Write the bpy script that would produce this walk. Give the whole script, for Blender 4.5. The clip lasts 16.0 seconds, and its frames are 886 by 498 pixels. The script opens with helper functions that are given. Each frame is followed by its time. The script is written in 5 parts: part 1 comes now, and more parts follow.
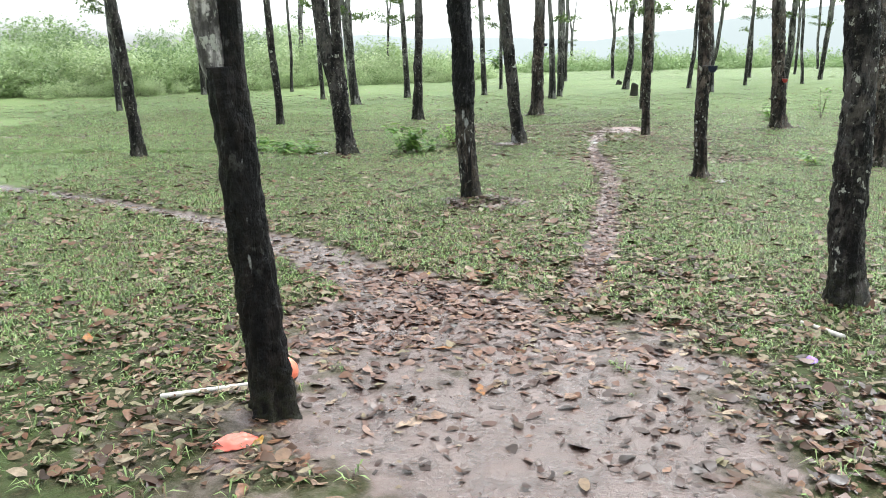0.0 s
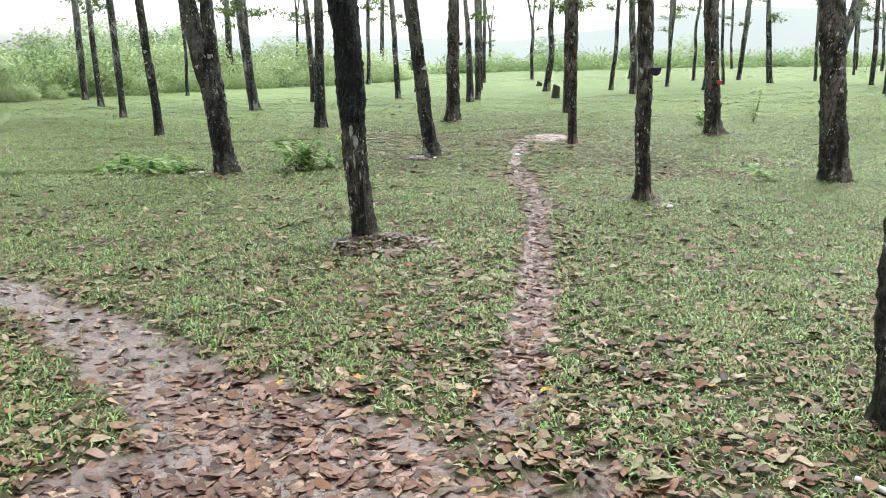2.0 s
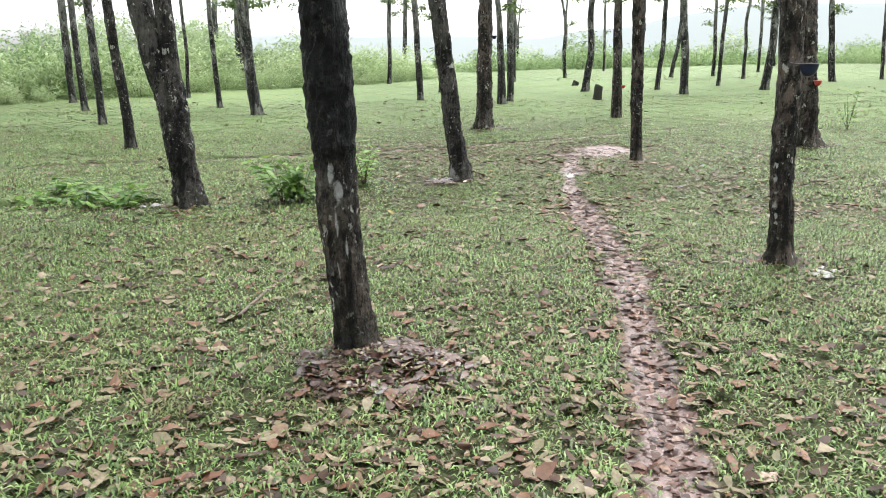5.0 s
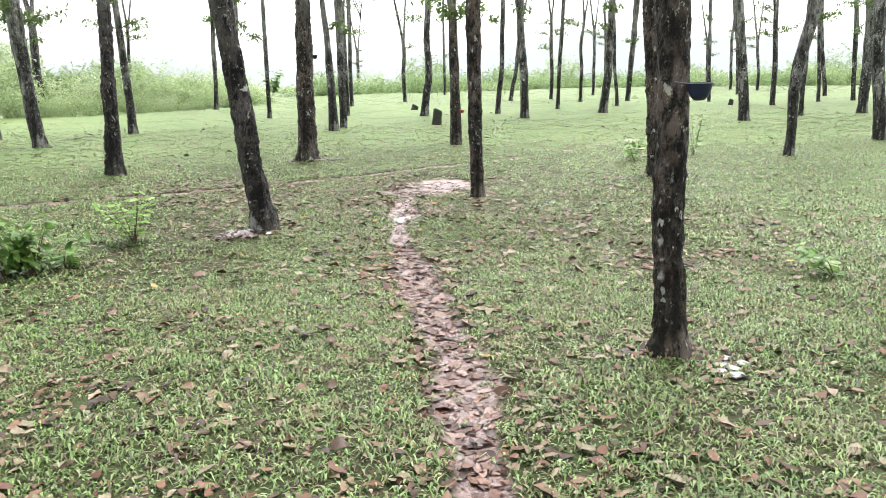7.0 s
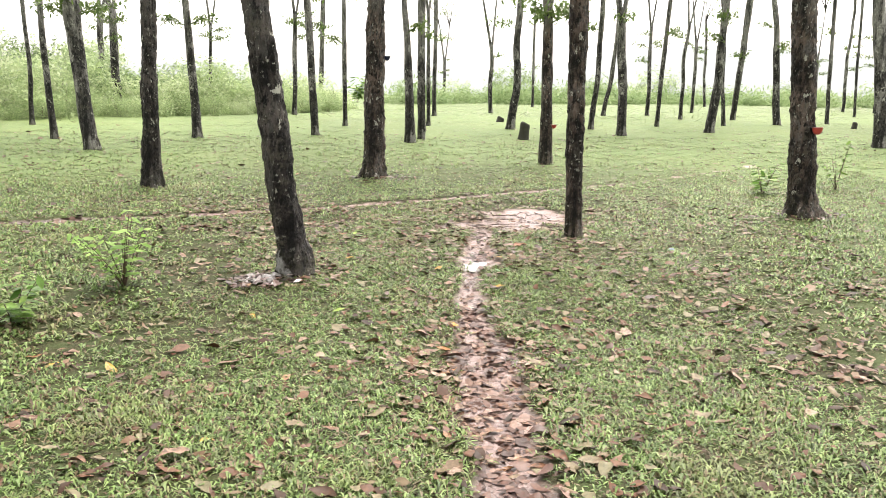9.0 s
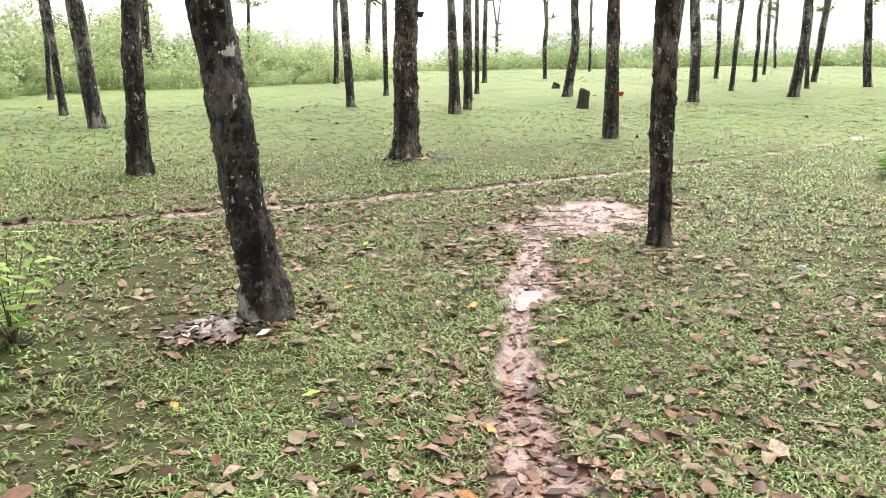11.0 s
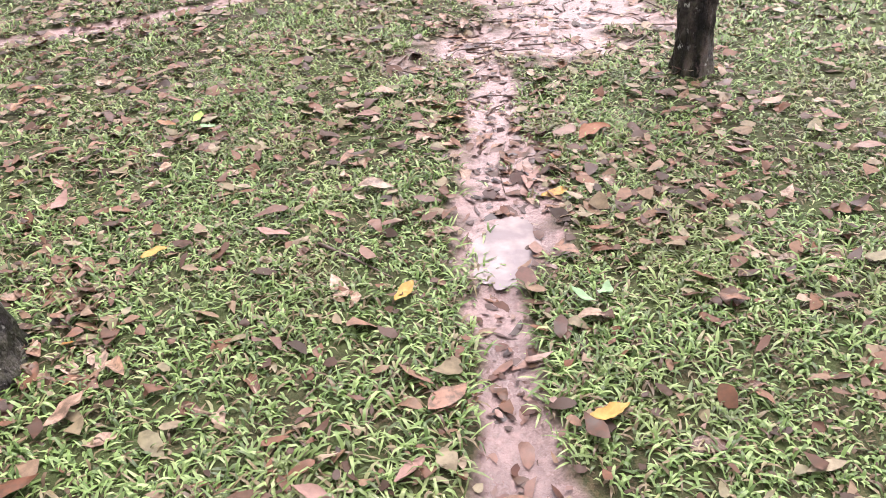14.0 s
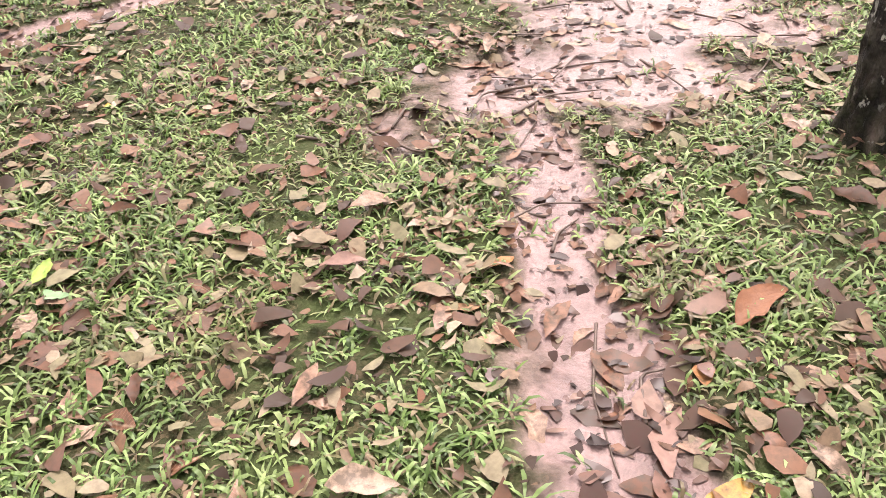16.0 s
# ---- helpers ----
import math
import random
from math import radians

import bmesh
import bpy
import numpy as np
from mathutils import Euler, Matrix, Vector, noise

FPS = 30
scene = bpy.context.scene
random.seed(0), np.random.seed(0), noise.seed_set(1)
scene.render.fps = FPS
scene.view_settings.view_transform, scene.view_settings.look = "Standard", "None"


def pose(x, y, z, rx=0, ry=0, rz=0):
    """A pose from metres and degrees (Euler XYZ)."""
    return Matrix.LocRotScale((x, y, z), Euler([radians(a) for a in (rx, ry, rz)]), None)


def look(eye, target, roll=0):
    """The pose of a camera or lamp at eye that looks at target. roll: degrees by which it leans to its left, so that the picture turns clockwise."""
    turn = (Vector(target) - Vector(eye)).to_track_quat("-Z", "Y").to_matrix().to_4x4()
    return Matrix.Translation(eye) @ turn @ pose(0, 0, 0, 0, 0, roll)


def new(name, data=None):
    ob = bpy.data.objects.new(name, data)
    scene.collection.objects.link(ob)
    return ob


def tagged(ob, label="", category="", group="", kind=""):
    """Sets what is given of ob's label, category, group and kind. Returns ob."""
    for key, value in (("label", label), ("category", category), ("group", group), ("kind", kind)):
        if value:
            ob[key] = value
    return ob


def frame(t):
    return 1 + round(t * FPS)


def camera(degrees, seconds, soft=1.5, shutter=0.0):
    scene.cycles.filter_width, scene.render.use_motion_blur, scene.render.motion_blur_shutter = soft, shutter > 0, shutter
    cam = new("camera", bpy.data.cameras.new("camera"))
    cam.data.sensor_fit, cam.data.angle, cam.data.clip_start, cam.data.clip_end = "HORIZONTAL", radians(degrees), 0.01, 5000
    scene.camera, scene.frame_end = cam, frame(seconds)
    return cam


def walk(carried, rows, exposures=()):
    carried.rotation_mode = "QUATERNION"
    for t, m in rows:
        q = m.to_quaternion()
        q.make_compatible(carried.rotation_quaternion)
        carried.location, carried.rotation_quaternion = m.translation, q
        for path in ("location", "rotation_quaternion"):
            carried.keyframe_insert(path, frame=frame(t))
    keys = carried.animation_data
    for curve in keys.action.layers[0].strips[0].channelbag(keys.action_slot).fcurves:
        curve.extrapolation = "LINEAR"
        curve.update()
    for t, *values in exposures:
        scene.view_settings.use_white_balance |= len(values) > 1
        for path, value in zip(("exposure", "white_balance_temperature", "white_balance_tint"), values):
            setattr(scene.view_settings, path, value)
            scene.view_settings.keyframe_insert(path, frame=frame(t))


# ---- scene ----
cam = camera(58.0, 16.0, soft=0.8)
PATH = [
    (0, (0.16, -0.154, 1.582), (0.098, 1.793, 1.127), -0.2),
    (0.5, (0.238, 0.345, 1.573), (0.317, 2.289, 1.113), -0.7),
    (1, (0.306, 0.874, 1.571), (0.43, 2.819, 1.118), -0.4),
    (1.5, (0.364, 1.392, 1.601), (0.487, 3.335, 1.145), -0.2),
    (2, (0.446, 1.918, 1.587), (0.573, 3.862, 1.133), -0.3),
    (2.5, (0.427, 2.437, 1.58), (0.491, 4.384, 1.128), -0.6),
    (3, (0.481, 2.938, 1.578), (0.517, 4.886, 1.126), -0.7),
    (3.2, (0.491, 3.15, 1.596), (0.517, 5.097, 1.141), -0.5),
    (5.3, (0.567, 5.217, 1.563), (0.659, 7.161, 1.104), -0.5),
    (5.5, (0.615, 5.376, 1.578), (0.777, 7.315, 1.114), -0.5),
    (6, (0.82, 5.923, 1.537), (1.06, 7.862, 1.11), -0.9),
    (6.5, (0.956, 6.453, 1.556), (1.332, 8.369, 1.123), -0.7),
    (7, (1.134, 6.924, 1.535), (1.569, 8.833, 1.13), -0.6),
    (7.5, (1.261, 7.47, 1.508), (1.646, 9.394, 1.12), -0.1),
    (8, (1.41, 7.937, 1.501), (1.767, 9.867, 1.115), -0.0),
    (8.5, (1.508, 8.476, 1.483), (1.801, 10.417, 1.1), 0.7),
    (9, (1.55, 9.019, 1.5), (1.792, 10.967, 1.12), 1.2),
    (9.2, (1.581, 9.251, 1.485), (1.816, 11.2, 1.102), 1.2),
    (11.3, (1.934, 11.377, 1.452), (2.031, 13.31, 0.949), -0.0),
    (11.5, (1.953, 11.583, 1.428), (2.071, 13.498, 0.864), -0.7),
    (12, (2.035, 12.045, 1.389), (2.204, 13.905, 0.675), -0.9),
    (12.5, (2.029, 12.484, 1.375), (2.226, 14.284, 0.525), -0.9),
    (13, (2.059, 12.863, 1.352), (2.289, 14.6, 0.388), -1.6),
    (13.5, (2.137, 13.216, 1.349), (2.392, 14.924, 0.341), -2.7),
    (14, (2.133, 13.618, 1.351), (2.406, 15.309, 0.317), -2.4),
    (14.5, (2.216, 14.033, 1.338), (2.496, 15.716, 0.294), -2.3),
    (15, (2.239, 14.437, 1.304), (2.522, 16.114, 0.253), -2.0),
    (15.5, (2.269, 14.854, 1.288), (2.539, 16.499, 0.183), -2.4),
    (16, (2.326, 15.26, 1.226), (2.6, 16.86, 0.058), -3.5),
]
walk(cam, [(t, look(eye, target, roll)) for t, eye, target, roll in PATH],
     exposures=[(0.0, 1.64, 6100, 6), (1.5, 1.65, 6200, 6), (3.0, 1.66, 6300, 6), (5.5, 1.72, 6250, 10), (7.0, 1.87, 6300, 12), (9.0, 1.91, 6900, 14), (11.5, 1.86, 6850, 17), (12.5, 1.98, 6500, 21), (14.0, 1.97, 6400, 26), (16.0, 2.04, 6850, 24)])


# ---- light: bright overcast, wet air ----
world = bpy.data.worlds.new("overcast_sky")
scene.world = world
world.use_nodes = True
wn, wl = world.node_tree.nodes, world.node_tree.links
sky = wn.new("ShaderNodeTexSky")
sky.sky_type, sky.sun_disc = "NISHITA", False
sky.sun_elevation, sky.sun_rotation = radians(58), radians(25)
sky.dust_density, sky.air_density = 4.0, 1.2
pale = wn.new("ShaderNodeHueSaturation")
pale.inputs["Saturation"].default_value = 0.12
pale.inputs["Value"].default_value = 1.0
wl.new(sky.outputs["Color"], pale.inputs["Color"])
wl.new(pale.outputs["Color"], wn["Background"].inputs["Color"])
wn["Background"].inputs["Strength"].default_value = 0.15
sun = new("sun", bpy.data.lights.new("sun", "SUN"))
sun.data.energy, sun.data.angle, sun.data.color = 1.2, radians(35), (1.0, 0.97, 0.93)
sun.matrix_basis = look((8, 20, 40), (0, 8, 0))


# ---- materials ----
class Mat:
    """A small wrapper that builds node materials."""

    def __init__(self, name, rough=0.6, spec=0.5):
        self.m = bpy.data.materials.new(name)
        self.m.use_nodes = True
        self.n, self.l = self.m.node_tree.nodes, self.m.node_tree.links
        self.b = self.n["Principled BSDF"]
        self.b.inputs["Roughness"].default_value = rough
        self.b.inputs["Specular IOR Level"].default_value = spec

    def add(self, kind, **props):
        nd = self.n.new("ShaderNode" + kind)
        for k, v in props.items():
            nd.inputs[k].default_value = v
        return nd

    def coord(self, scale=(1, 1, 1), what="Object"):
        tc, mp = self.add("TexCoord"), self.add("Mapping")
        mp.inputs["Scale"].default_value = scale
        self.l.new(tc.outputs[what], mp.inputs["Vector"])
        return mp.outputs["Vector"]

    def noise(self, vec, scale, detail=4.0, rough=0.55):
        nd = self.add("TexNoise", Scale=scale, Detail=detail, Roughness=rough)
        self.l.new(vec, nd.inputs["Vector"])
        return nd.outputs["Fac"]

    def ramp(self, fac, stops, constant=False):
        nd = self.n.new("ShaderNodeValToRGB")
        el = nd.color_ramp.elements
        while len(el) < len(stops):
            el.new(0.5)
        for e, (p, c) in zip(el, stops):
            e.position = p
            e.color = (*c, 1) if isinstance(c, tuple) else (c, c, c, 1)
        if constant:
            nd.color_ramp.interpolation = "CONSTANT"
        self.l.new(fac, nd.inputs["Fac"])
        return nd.outputs["Color"]

    def mix(self, fac, a, b):
        nd = self.n.new("ShaderNodeMix")
        nd.data_type = "RGBA"
        for sock, v in ((nd.inputs[0], fac), (nd.inputs[6], a), (nd.inputs[7], b)):
            if isinstance(v, (int, float)):
                sock.default_value = v
            elif isinstance(v, tuple):
                sock.default_value = (*v, 1)
            else:
                self.l.new(v, sock)
        return nd.outputs[2]

    def math(self, op, a, b=0.0, c=0.0):
        nd = self.n.new("ShaderNodeMath")
        nd.operation = op
        for i, v in enumerate((a, b, c)):
            if isinstance(v, (int, float)):
                nd.inputs[i].default_value = v
            else:
                self.l.new(v, nd.inputs[i])
        return nd.outputs[0]

    def bump(self, fac, strength, distance):
        nd = self.add("Bump", Strength=strength, Distance=distance)
        self.l.new(fac, nd.inputs["Height"])
        self.l.new(nd.outputs["Normal"], self.b.inputs["Normal"])
        return self

    def colour(self, c):
        if isinstance(c, tuple):
            self.b.inputs["Base Color"].default_value = (*c, 1)
        else:
            self.l.new(c, self.b.inputs["Base Color"])
        return self


def bark_material(name, dark, mid, split_low=None, grey_from=3.2, grey_spread=0.5, blotched=0.0):
    """Wet plantation bark: vertical furrows, pale lichen, dark tapping panel and greyer wood above it."""
    k = Mat(name, 0.6, 0.18)
    v = k.coord()
    stretched = k.coord((9, 9, 2.2))
    furrow = k.noise(stretched, 3.0, 6, 0.65)
    scales = k.noise(v, 26, 5, 0.6)
    info = k.add("ObjectInfo")
    sep = k.add("SeparateXYZ")
    k.l.new(v, sep.inputs[0])
    h = sep.outputs["Z"]
    wob = k.math("MULTIPLY_ADD", k.noise(v, 4.0, 3), 1.1, h)
    wob = k.math("MULTIPLY_ADD", info.outputs["Random"], grey_spread, wob)
    base = k.mix(k.ramp(furrow, [(0.36, 0.0), (0.68, 1.0)]), dark, mid)
    upper = k.mix(k.ramp(furrow, [(0.3, 0.0), (0.7, 1.0)]), (0.10, 0.096, 0.093), (0.40, 0.39, 0.37))
    col = k.mix(k.ramp(k.math("MULTIPLY", wob, 0.2), [(grey_from * 0.2, 0.0), (grey_from * 0.2 + 0.16, 1.0)]), base, upper)
    low_only = 1.0
    if split_low:
        lowfac = k.ramp(k.math("MULTIPLY", k.math("MULTIPLY_ADD", k.noise(k.coord((3, 3, 1)), 5.0, 3), 0.28, h), 0.5), [(split_low * 0.5, 1.0), (split_low * 0.5 + 0.03, 0.0)])
        low = k.mix(k.ramp(furrow, [(0.35, 0.0), (0.65, 1.0)]), (0.011, 0.009, 0.007), (0.125, 0.10, 0.078))
        col = k.mix(lowfac, col, low)
        low_only = k.math("MULTIPLY_ADD", lowfac, 0.9, 0.1)
    flake = k.noise(k.coord((1, 1, 0.6)), 17, 5, 0.7)
    col = k.mix(k.ramp(flake, [(0.50, 0.0), (0.56, 0.6)]), col, tuple(min(c * 2.4, 1.0) for c in mid))
    col = k.mix(k.ramp(flake, [(0.40, 0.8), (0.46, 0.0)]), col, dark)
    streak = k.noise(k.coord((5, 5, 0.55)), 2.2, 4, 0.6)
    col = k.mix(k.ramp(streak, [(0.44, 0.85), (0.54, 0.0)]), col, dark)
    patch = k.ramp(k.noise(v, 6.0, 4, 0.65), [(0.53, 0.0), (0.63, 1.0)])
    lich = k.math("MULTIPLY", patch, k.ramp(scales, [(0.42, 0.0), (0.52, 0.9)]))
    gate = k.ramp(k.noise(v, 2.6, 3), [(0.42, 0.0), (0.60, 1.0)])
    small = k.ramp(k.noise(k.coord((1, 1, 0.7)), 30, 4, 0.6), [(0.62, 0.0), (0.66, 0.8)])
    large = k.ramp(k.noise(k.coord((1, 1, 0.65)), 12, 6, 0.66), [(0.62, 0.0), (0.645, 1.0)])
    dots = k.math("MAXIMUM", k.math("MULTIPLY", small, gate), k.math("MULTIPLY", large, k.ramp(gate, [(0.0, 0.25), (0.6, 0.95)])))
    side = k.ramp(k.noise(k.coord((1.6, 1.6, 0.8)), 1.9, 3), [(0.47, 0.0), (0.57, 1.0)])
    side = k.math("MULTIPLY", side, k.ramp(k.noise(k.coord((7, 7, 3)), 3.4, 5, 0.65), [(0.46, 0.0), (0.56, 0.8)]))
    blot = k.ramp(k.noise(k.coord((2.4, 2.4, 0.9)), 1.7, 6, 0.72), [(0.545, 0.0), (0.585, 1.0)])
    col = k.mix(k.math("MULTIPLY", blot, blotched), col, k.mix(k.ramp(scales, [(0.35, 0.0), (0.6, 1.0)]), (0.12, 0.112, 0.105), (0.50, 0.49, 0.46)))
    side, lich, dots = (k.math("MULTIPLY", q, low_only) for q in (side, lich, dots))
    col = k.mix(side, col, tuple(min(c * 4.5, m) for c, m in zip(mid, (0.27, 0.24, 0.2))))
    col = k.mix(k.math("MULTIPLY", lich, 0.5), col, (0.13, 0.118, 0.095))
    col = k.mix(dots, col, (0.42, 0.42, 0.36))
    smear = k.n.new("ShaderNodeAttribute")
    smear.attribute_name = "smear"
    torn = k.math("MULTIPLY", smear.outputs["Fac"], k.math("MULTIPLY_ADD", k.noise(v, 22, 5, 0.7), 1.6, 0.1))
    col = k.mix(k.ramp(torn, [(0.46, 0.0), (0.74, 0.8)]), col, (0.40, 0.40, 0.38))
    moss = k.math("MULTIPLY", k.ramp(h, [(0.0, 0.5), (0.35, 0.0)]), k.ramp(scales, [(0.4, 0.0), (0.6, 1.0)]))
    col = k.mix(moss, col, (0.05, 0.055, 0.025))
    k.colour(col)
    k.l.new(k.ramp(scales, [(0.3, 0.35), (0.7, 0.75)]), k.b.inputs["Roughness"])
    k.bump(k.math("ADD", k.math("ADD", furrow, flake), k.math("MULTIPLY", scales, 0.6)), 1.0, 0.035)
    return k.m


def leaf_material(name, stops, rough=0.45, glow=0.3, mottle=0.35, vary=0.0, field=None, spec=0.3):
    """Leaves coloured one by one, part of the light passing through."""
    k = Mat(name, rough, spec)
    geo = k.add("NewGeometry")
    pick = geo.outputs["Random Per Island"]
    if vary:
        info = k.add("ObjectInfo")
        pick = k.math("ADD", k.math("MULTIPLY", pick, 1 - vary), k.math("MULTIPLY", info.outputs["Random"], vary))
    col = k.ramp(pick, stops)
    v = k.coord()
    n = k.noise(v, 40, 4, 0.65)
    col = k.mix(k.ramp(n, [(0.38, mottle), (0.6, 0.0)]), col, (0.04, 0.03, 0.018))
    k.colour(col)
    if field:
        wide = k.noise(v, 3.5, 5, 0.7)
        col = k.mix(k.ramp(wide, [(0.36, 0.42), (0.50, 0.0)]), col, field)
        col = k.mix(k.ramp(k.noise(v, 1.1, 5, 0.7), [(0.50, 0.0), (0.66, 0.34)]), col, (0.21, 0.175, 0.08))
        k.colour(col)
    if glow:
        tr, mx = k.add("BsdfTranslucent"), k.add("MixShader", Fac=glow)
        k.l.new(col, tr.inputs["Color"])
        k.l.new(k.b.outputs[0], mx.inputs[1])
        k.l.new(tr.outputs[0], mx.inputs[2])
        k.l.new(mx.outputs[0], k.n["Material Output"].inputs["Surface"])
    return k.m


def plain_material(name, colour, rough=0.5, grain=30.0, amount=0.25, bump=0.0):
    k = Mat(name, rough)
    n = k.noise(k.coord(), grain, 4)
    k.colour(k.mix(k.ramp(n, [(0.3, 0.0), (0.7, amount)]), colour, tuple(c * 0.45 for c in colour)))
    if bump:
        k.bump(n, bump, 0.01)
    return k.m


def ground_material():
    """Wet clay, thin turf and soil; the attributes name the kind of surface."""
    k = Mat("wet_ground", 0.6, 0.5)
    v = k.coord()
    mud, lush, rosy = (k.n.new("ShaderNodeAttribute") for _ in range(3))
    mud.attribute_name, lush.attribute_name, rosy.attribute_name = "mud", "lush", "rosy"
    fine, mid, big = k.noise(v, 45, 6, 0.65), k.noise(v, 7, 5, 0.6), k.noise(v, 0.7, 4)
    clay = k.mix(k.ramp(mid, [(0.34, 0.0), (0.66, 1.0)]), (0.052, 0.031, 0.025), (0.128, 0.085, 0.071))
    pink = k.mix(k.ramp(mid, [(0.34, 0.0), (0.62, 1.0)]), (0.175, 0.11, 0.096), (0.30, 0.196, 0.174))
    clay = k.mix(rosy.outputs["Fac"], clay, pink)
    clay = k.mix(k.ramp(fine, [(0.3, 0.5), (0.6, 0.0)]), clay, (0.07, 0.042, 0.032))
    bits = k.n.new("ShaderNodeTexVoronoi")
    bits.inputs["Scale"].default_value = 16.0
    wav = k.n.new("ShaderNodeVectorMath")
    wav.operation = "ADD"
    warp = k.add("TexNoise", Scale=14.0, Detail=3.0)
    k.l.new(v, warp.inputs["Vector"])
    k.l.new(v, wav.inputs[0])
    k.l.new(warp.outputs["Color"], wav.inputs[1])
    k.l.new(wav.outputs[0], bits.inputs["Vector"])
    sepb = k.add("SeparateColor")
    k.l.new(bits.outputs["Color"], sepb.inputs[0])
    mould = k.ramp(sepb.outputs[0], [(0.0, (0.008, 0.006, 0.004)), (0.4, (0.02, 0.013, 0.008)), (0.7, (0.045, 0.027, 0.018)), (1.0, (0.10, 0.06, 0.04))])
    mould = k.mix(k.ramp(fine, [(0.35, 0.7), (0.6, 0.0)]), mould, (0.025, 0.02, 0.01))
    soil = k.mix(k.ramp(mid, [(0.38, 0.1), (0.60, 0.85)]), mould, (0.035, 0.050, 0.014))
    turf = k.mix(k.ramp(mid, [(0.3, 0.0), (0.7, 1.0)]), (0.090, 0.136, 0.046), (0.150, 0.206, 0.080))
    turf = k.mix(k.ramp(big, [(0.35, 0.5), (0.6, 0.0)]), turf, (0.165, 0.205, 0.078))
    grassy = k.mix(lush.outputs["Fac"], soil, turf)
    edge = k.math("ADD", mud.outputs["Fac"], k.math("MULTIPLY_ADD", mid, 0.7, -0.35))
    col = k.mix(k.ramp(edge, [(0.38, 0.0), (0.62, 1.0)]), grassy, clay)
    k.colour(col)
    wet = k.mix(k.ramp(edge, [(0.4, 0.0), (0.7, 1.0)]), (0.75, 0.75, 0.75), k.mix(rosy.outputs["Fac"], k.ramp(mid, [(0.38, 0.14), (0.62, 0.42)]), k.ramp(mid, [(0.35, 0.26), (0.65, 0.52)])))
    k.l.new(wet, k.b.inputs["Roughness"])
    k.l.new(k.ramp(edge, [(0.4, 0.12), (0.7, 0.7)]), k.b.inputs["Specular IOR Level"])
    k.bump(k.math("ADD", mid, k.math("MULTIPLY", fine, 0.5)), 0.7, 0.03)
    return k.m


BARK = bark_material("wet_bark", (0.004, 0.0035, 0.0037), (0.021, 0.018, 0.0165), blotched=0.12)
BARK_PANEL = bark_material("black_panel_bark", (0.0016, 0.0016, 0.002), (0.0055, 0.005, 0.0055), split_low=1.2, grey_from=6.5)
BARK_BLACK = bark_material("black_wet_bark", (0.002, 0.002, 0.0022), (0.010, 0.008, 0.007), split_low=0.02, grey_from=6.5)
BARK_BROWN = bark_material("brown_lichen_bark", (0.006, 0.005, 0.0045), (0.036, 0.027, 0.022), blotched=0.2)
# distant trunks: pale blotches and grey tops, plus mist greyness put into the colour
BARK_FAR = bark_material("blotched_misty_bark", (0.008, 0.0075, 0.0078), (0.042, 0.039, 0.038), grey_from=3.3, grey_spread=1.3, blotched=0.8)
BARK_PALE = bark_material("pale_stem_bark", (0.05, 0.045, 0.042), (0.34, 0.32, 0.30))
STUMP_MAT = plain_material("rotting_stump", (0.035, 0.035, 0.022), 0.8, 18, 0.7, 0.6)
CROWN_MAT = leaf_material("rubber_leaves", [(0.0, (0.08, 0.14, 0.04)), (0.5, (0.13, 0.20, 0.06)), (1.0, (0.20, 0.26, 0.09))], 0.4, 0.35)
# bush leaves lifted past their natural green: mist is put into both colours
SHRUB_MAT = leaf_material("mist_paled_weed_leaves", [(0.0, (0.10, 0.17, 0.055)), (0.25, (0.26, 0.36, 0.15)), (0.65, (0.44, 0.54, 0.28)), (1.0, (0.62, 0.67, 0.46))], 0.5, 0.45, 0.3, 0.5)
SHRUB_DARK = leaf_material("mist_paled_thicket_leaves", [(0.0, (0.07, 0.125, 0.045)), (0.35, (0.20, 0.29, 0.12)), (0.75, (0.36, 0.45, 0.24)), (1.0, (0.54, 0.60, 0.40))], 0.5, 0.45, 0.3, 0.55)
SPROUT_MAT = leaf_material("seedling_leaves", [(0.0, (0.07, 0.16, 0.03)), (0.5, (0.15, 0.29, 0.06)), (1.0, (0.27, 0.42, 0.10))], 0.4, 0.4)
FERN_MAT = leaf_material("feathery_leaves", [(0.0, (0.16, 0.30, 0.07)), (0.5, (0.28, 0.46, 0.12)), (1.0, (0.42, 0.58, 0.20))], 0.5, 0.5, 0.1)
GRASS_MAT = leaf_material("grass_blades", [(0.0, (0.045, 0.085, 0.02)), (0.25, (0.11, 0.195, 0.045)), (0.5, (0.195, 0.31, 0.085)), (0.76, (0.325, 0.44, 0.165)), (0.81, (0.24, 0.205, 0.105)), (0.92, (0.16, 0.11, 0.06)), (1.0, (0.08, 0.05, 0.028))], 0.42, 0.28, 0.3, 0.0, (0.035, 0.055, 0.015), 0.36)
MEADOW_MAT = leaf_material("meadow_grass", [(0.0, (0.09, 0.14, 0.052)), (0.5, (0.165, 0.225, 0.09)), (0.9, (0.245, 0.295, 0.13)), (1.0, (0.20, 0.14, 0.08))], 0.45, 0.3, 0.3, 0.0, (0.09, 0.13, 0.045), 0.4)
LITTER_STOPS = [(0.0, (0.04, 0.017, 0.009)), (0.2, (0.11, 0.046, 0.023)), (0.42, (0.19, 0.092, 0.052)), (0.68, (0.26, 0.16, 0.108)), (0.92, (0.36, 0.265, 0.19)), (0.975, (0.30, 0.12, 0.03)), (1.0, (0.42, 0.30, 0.05))]
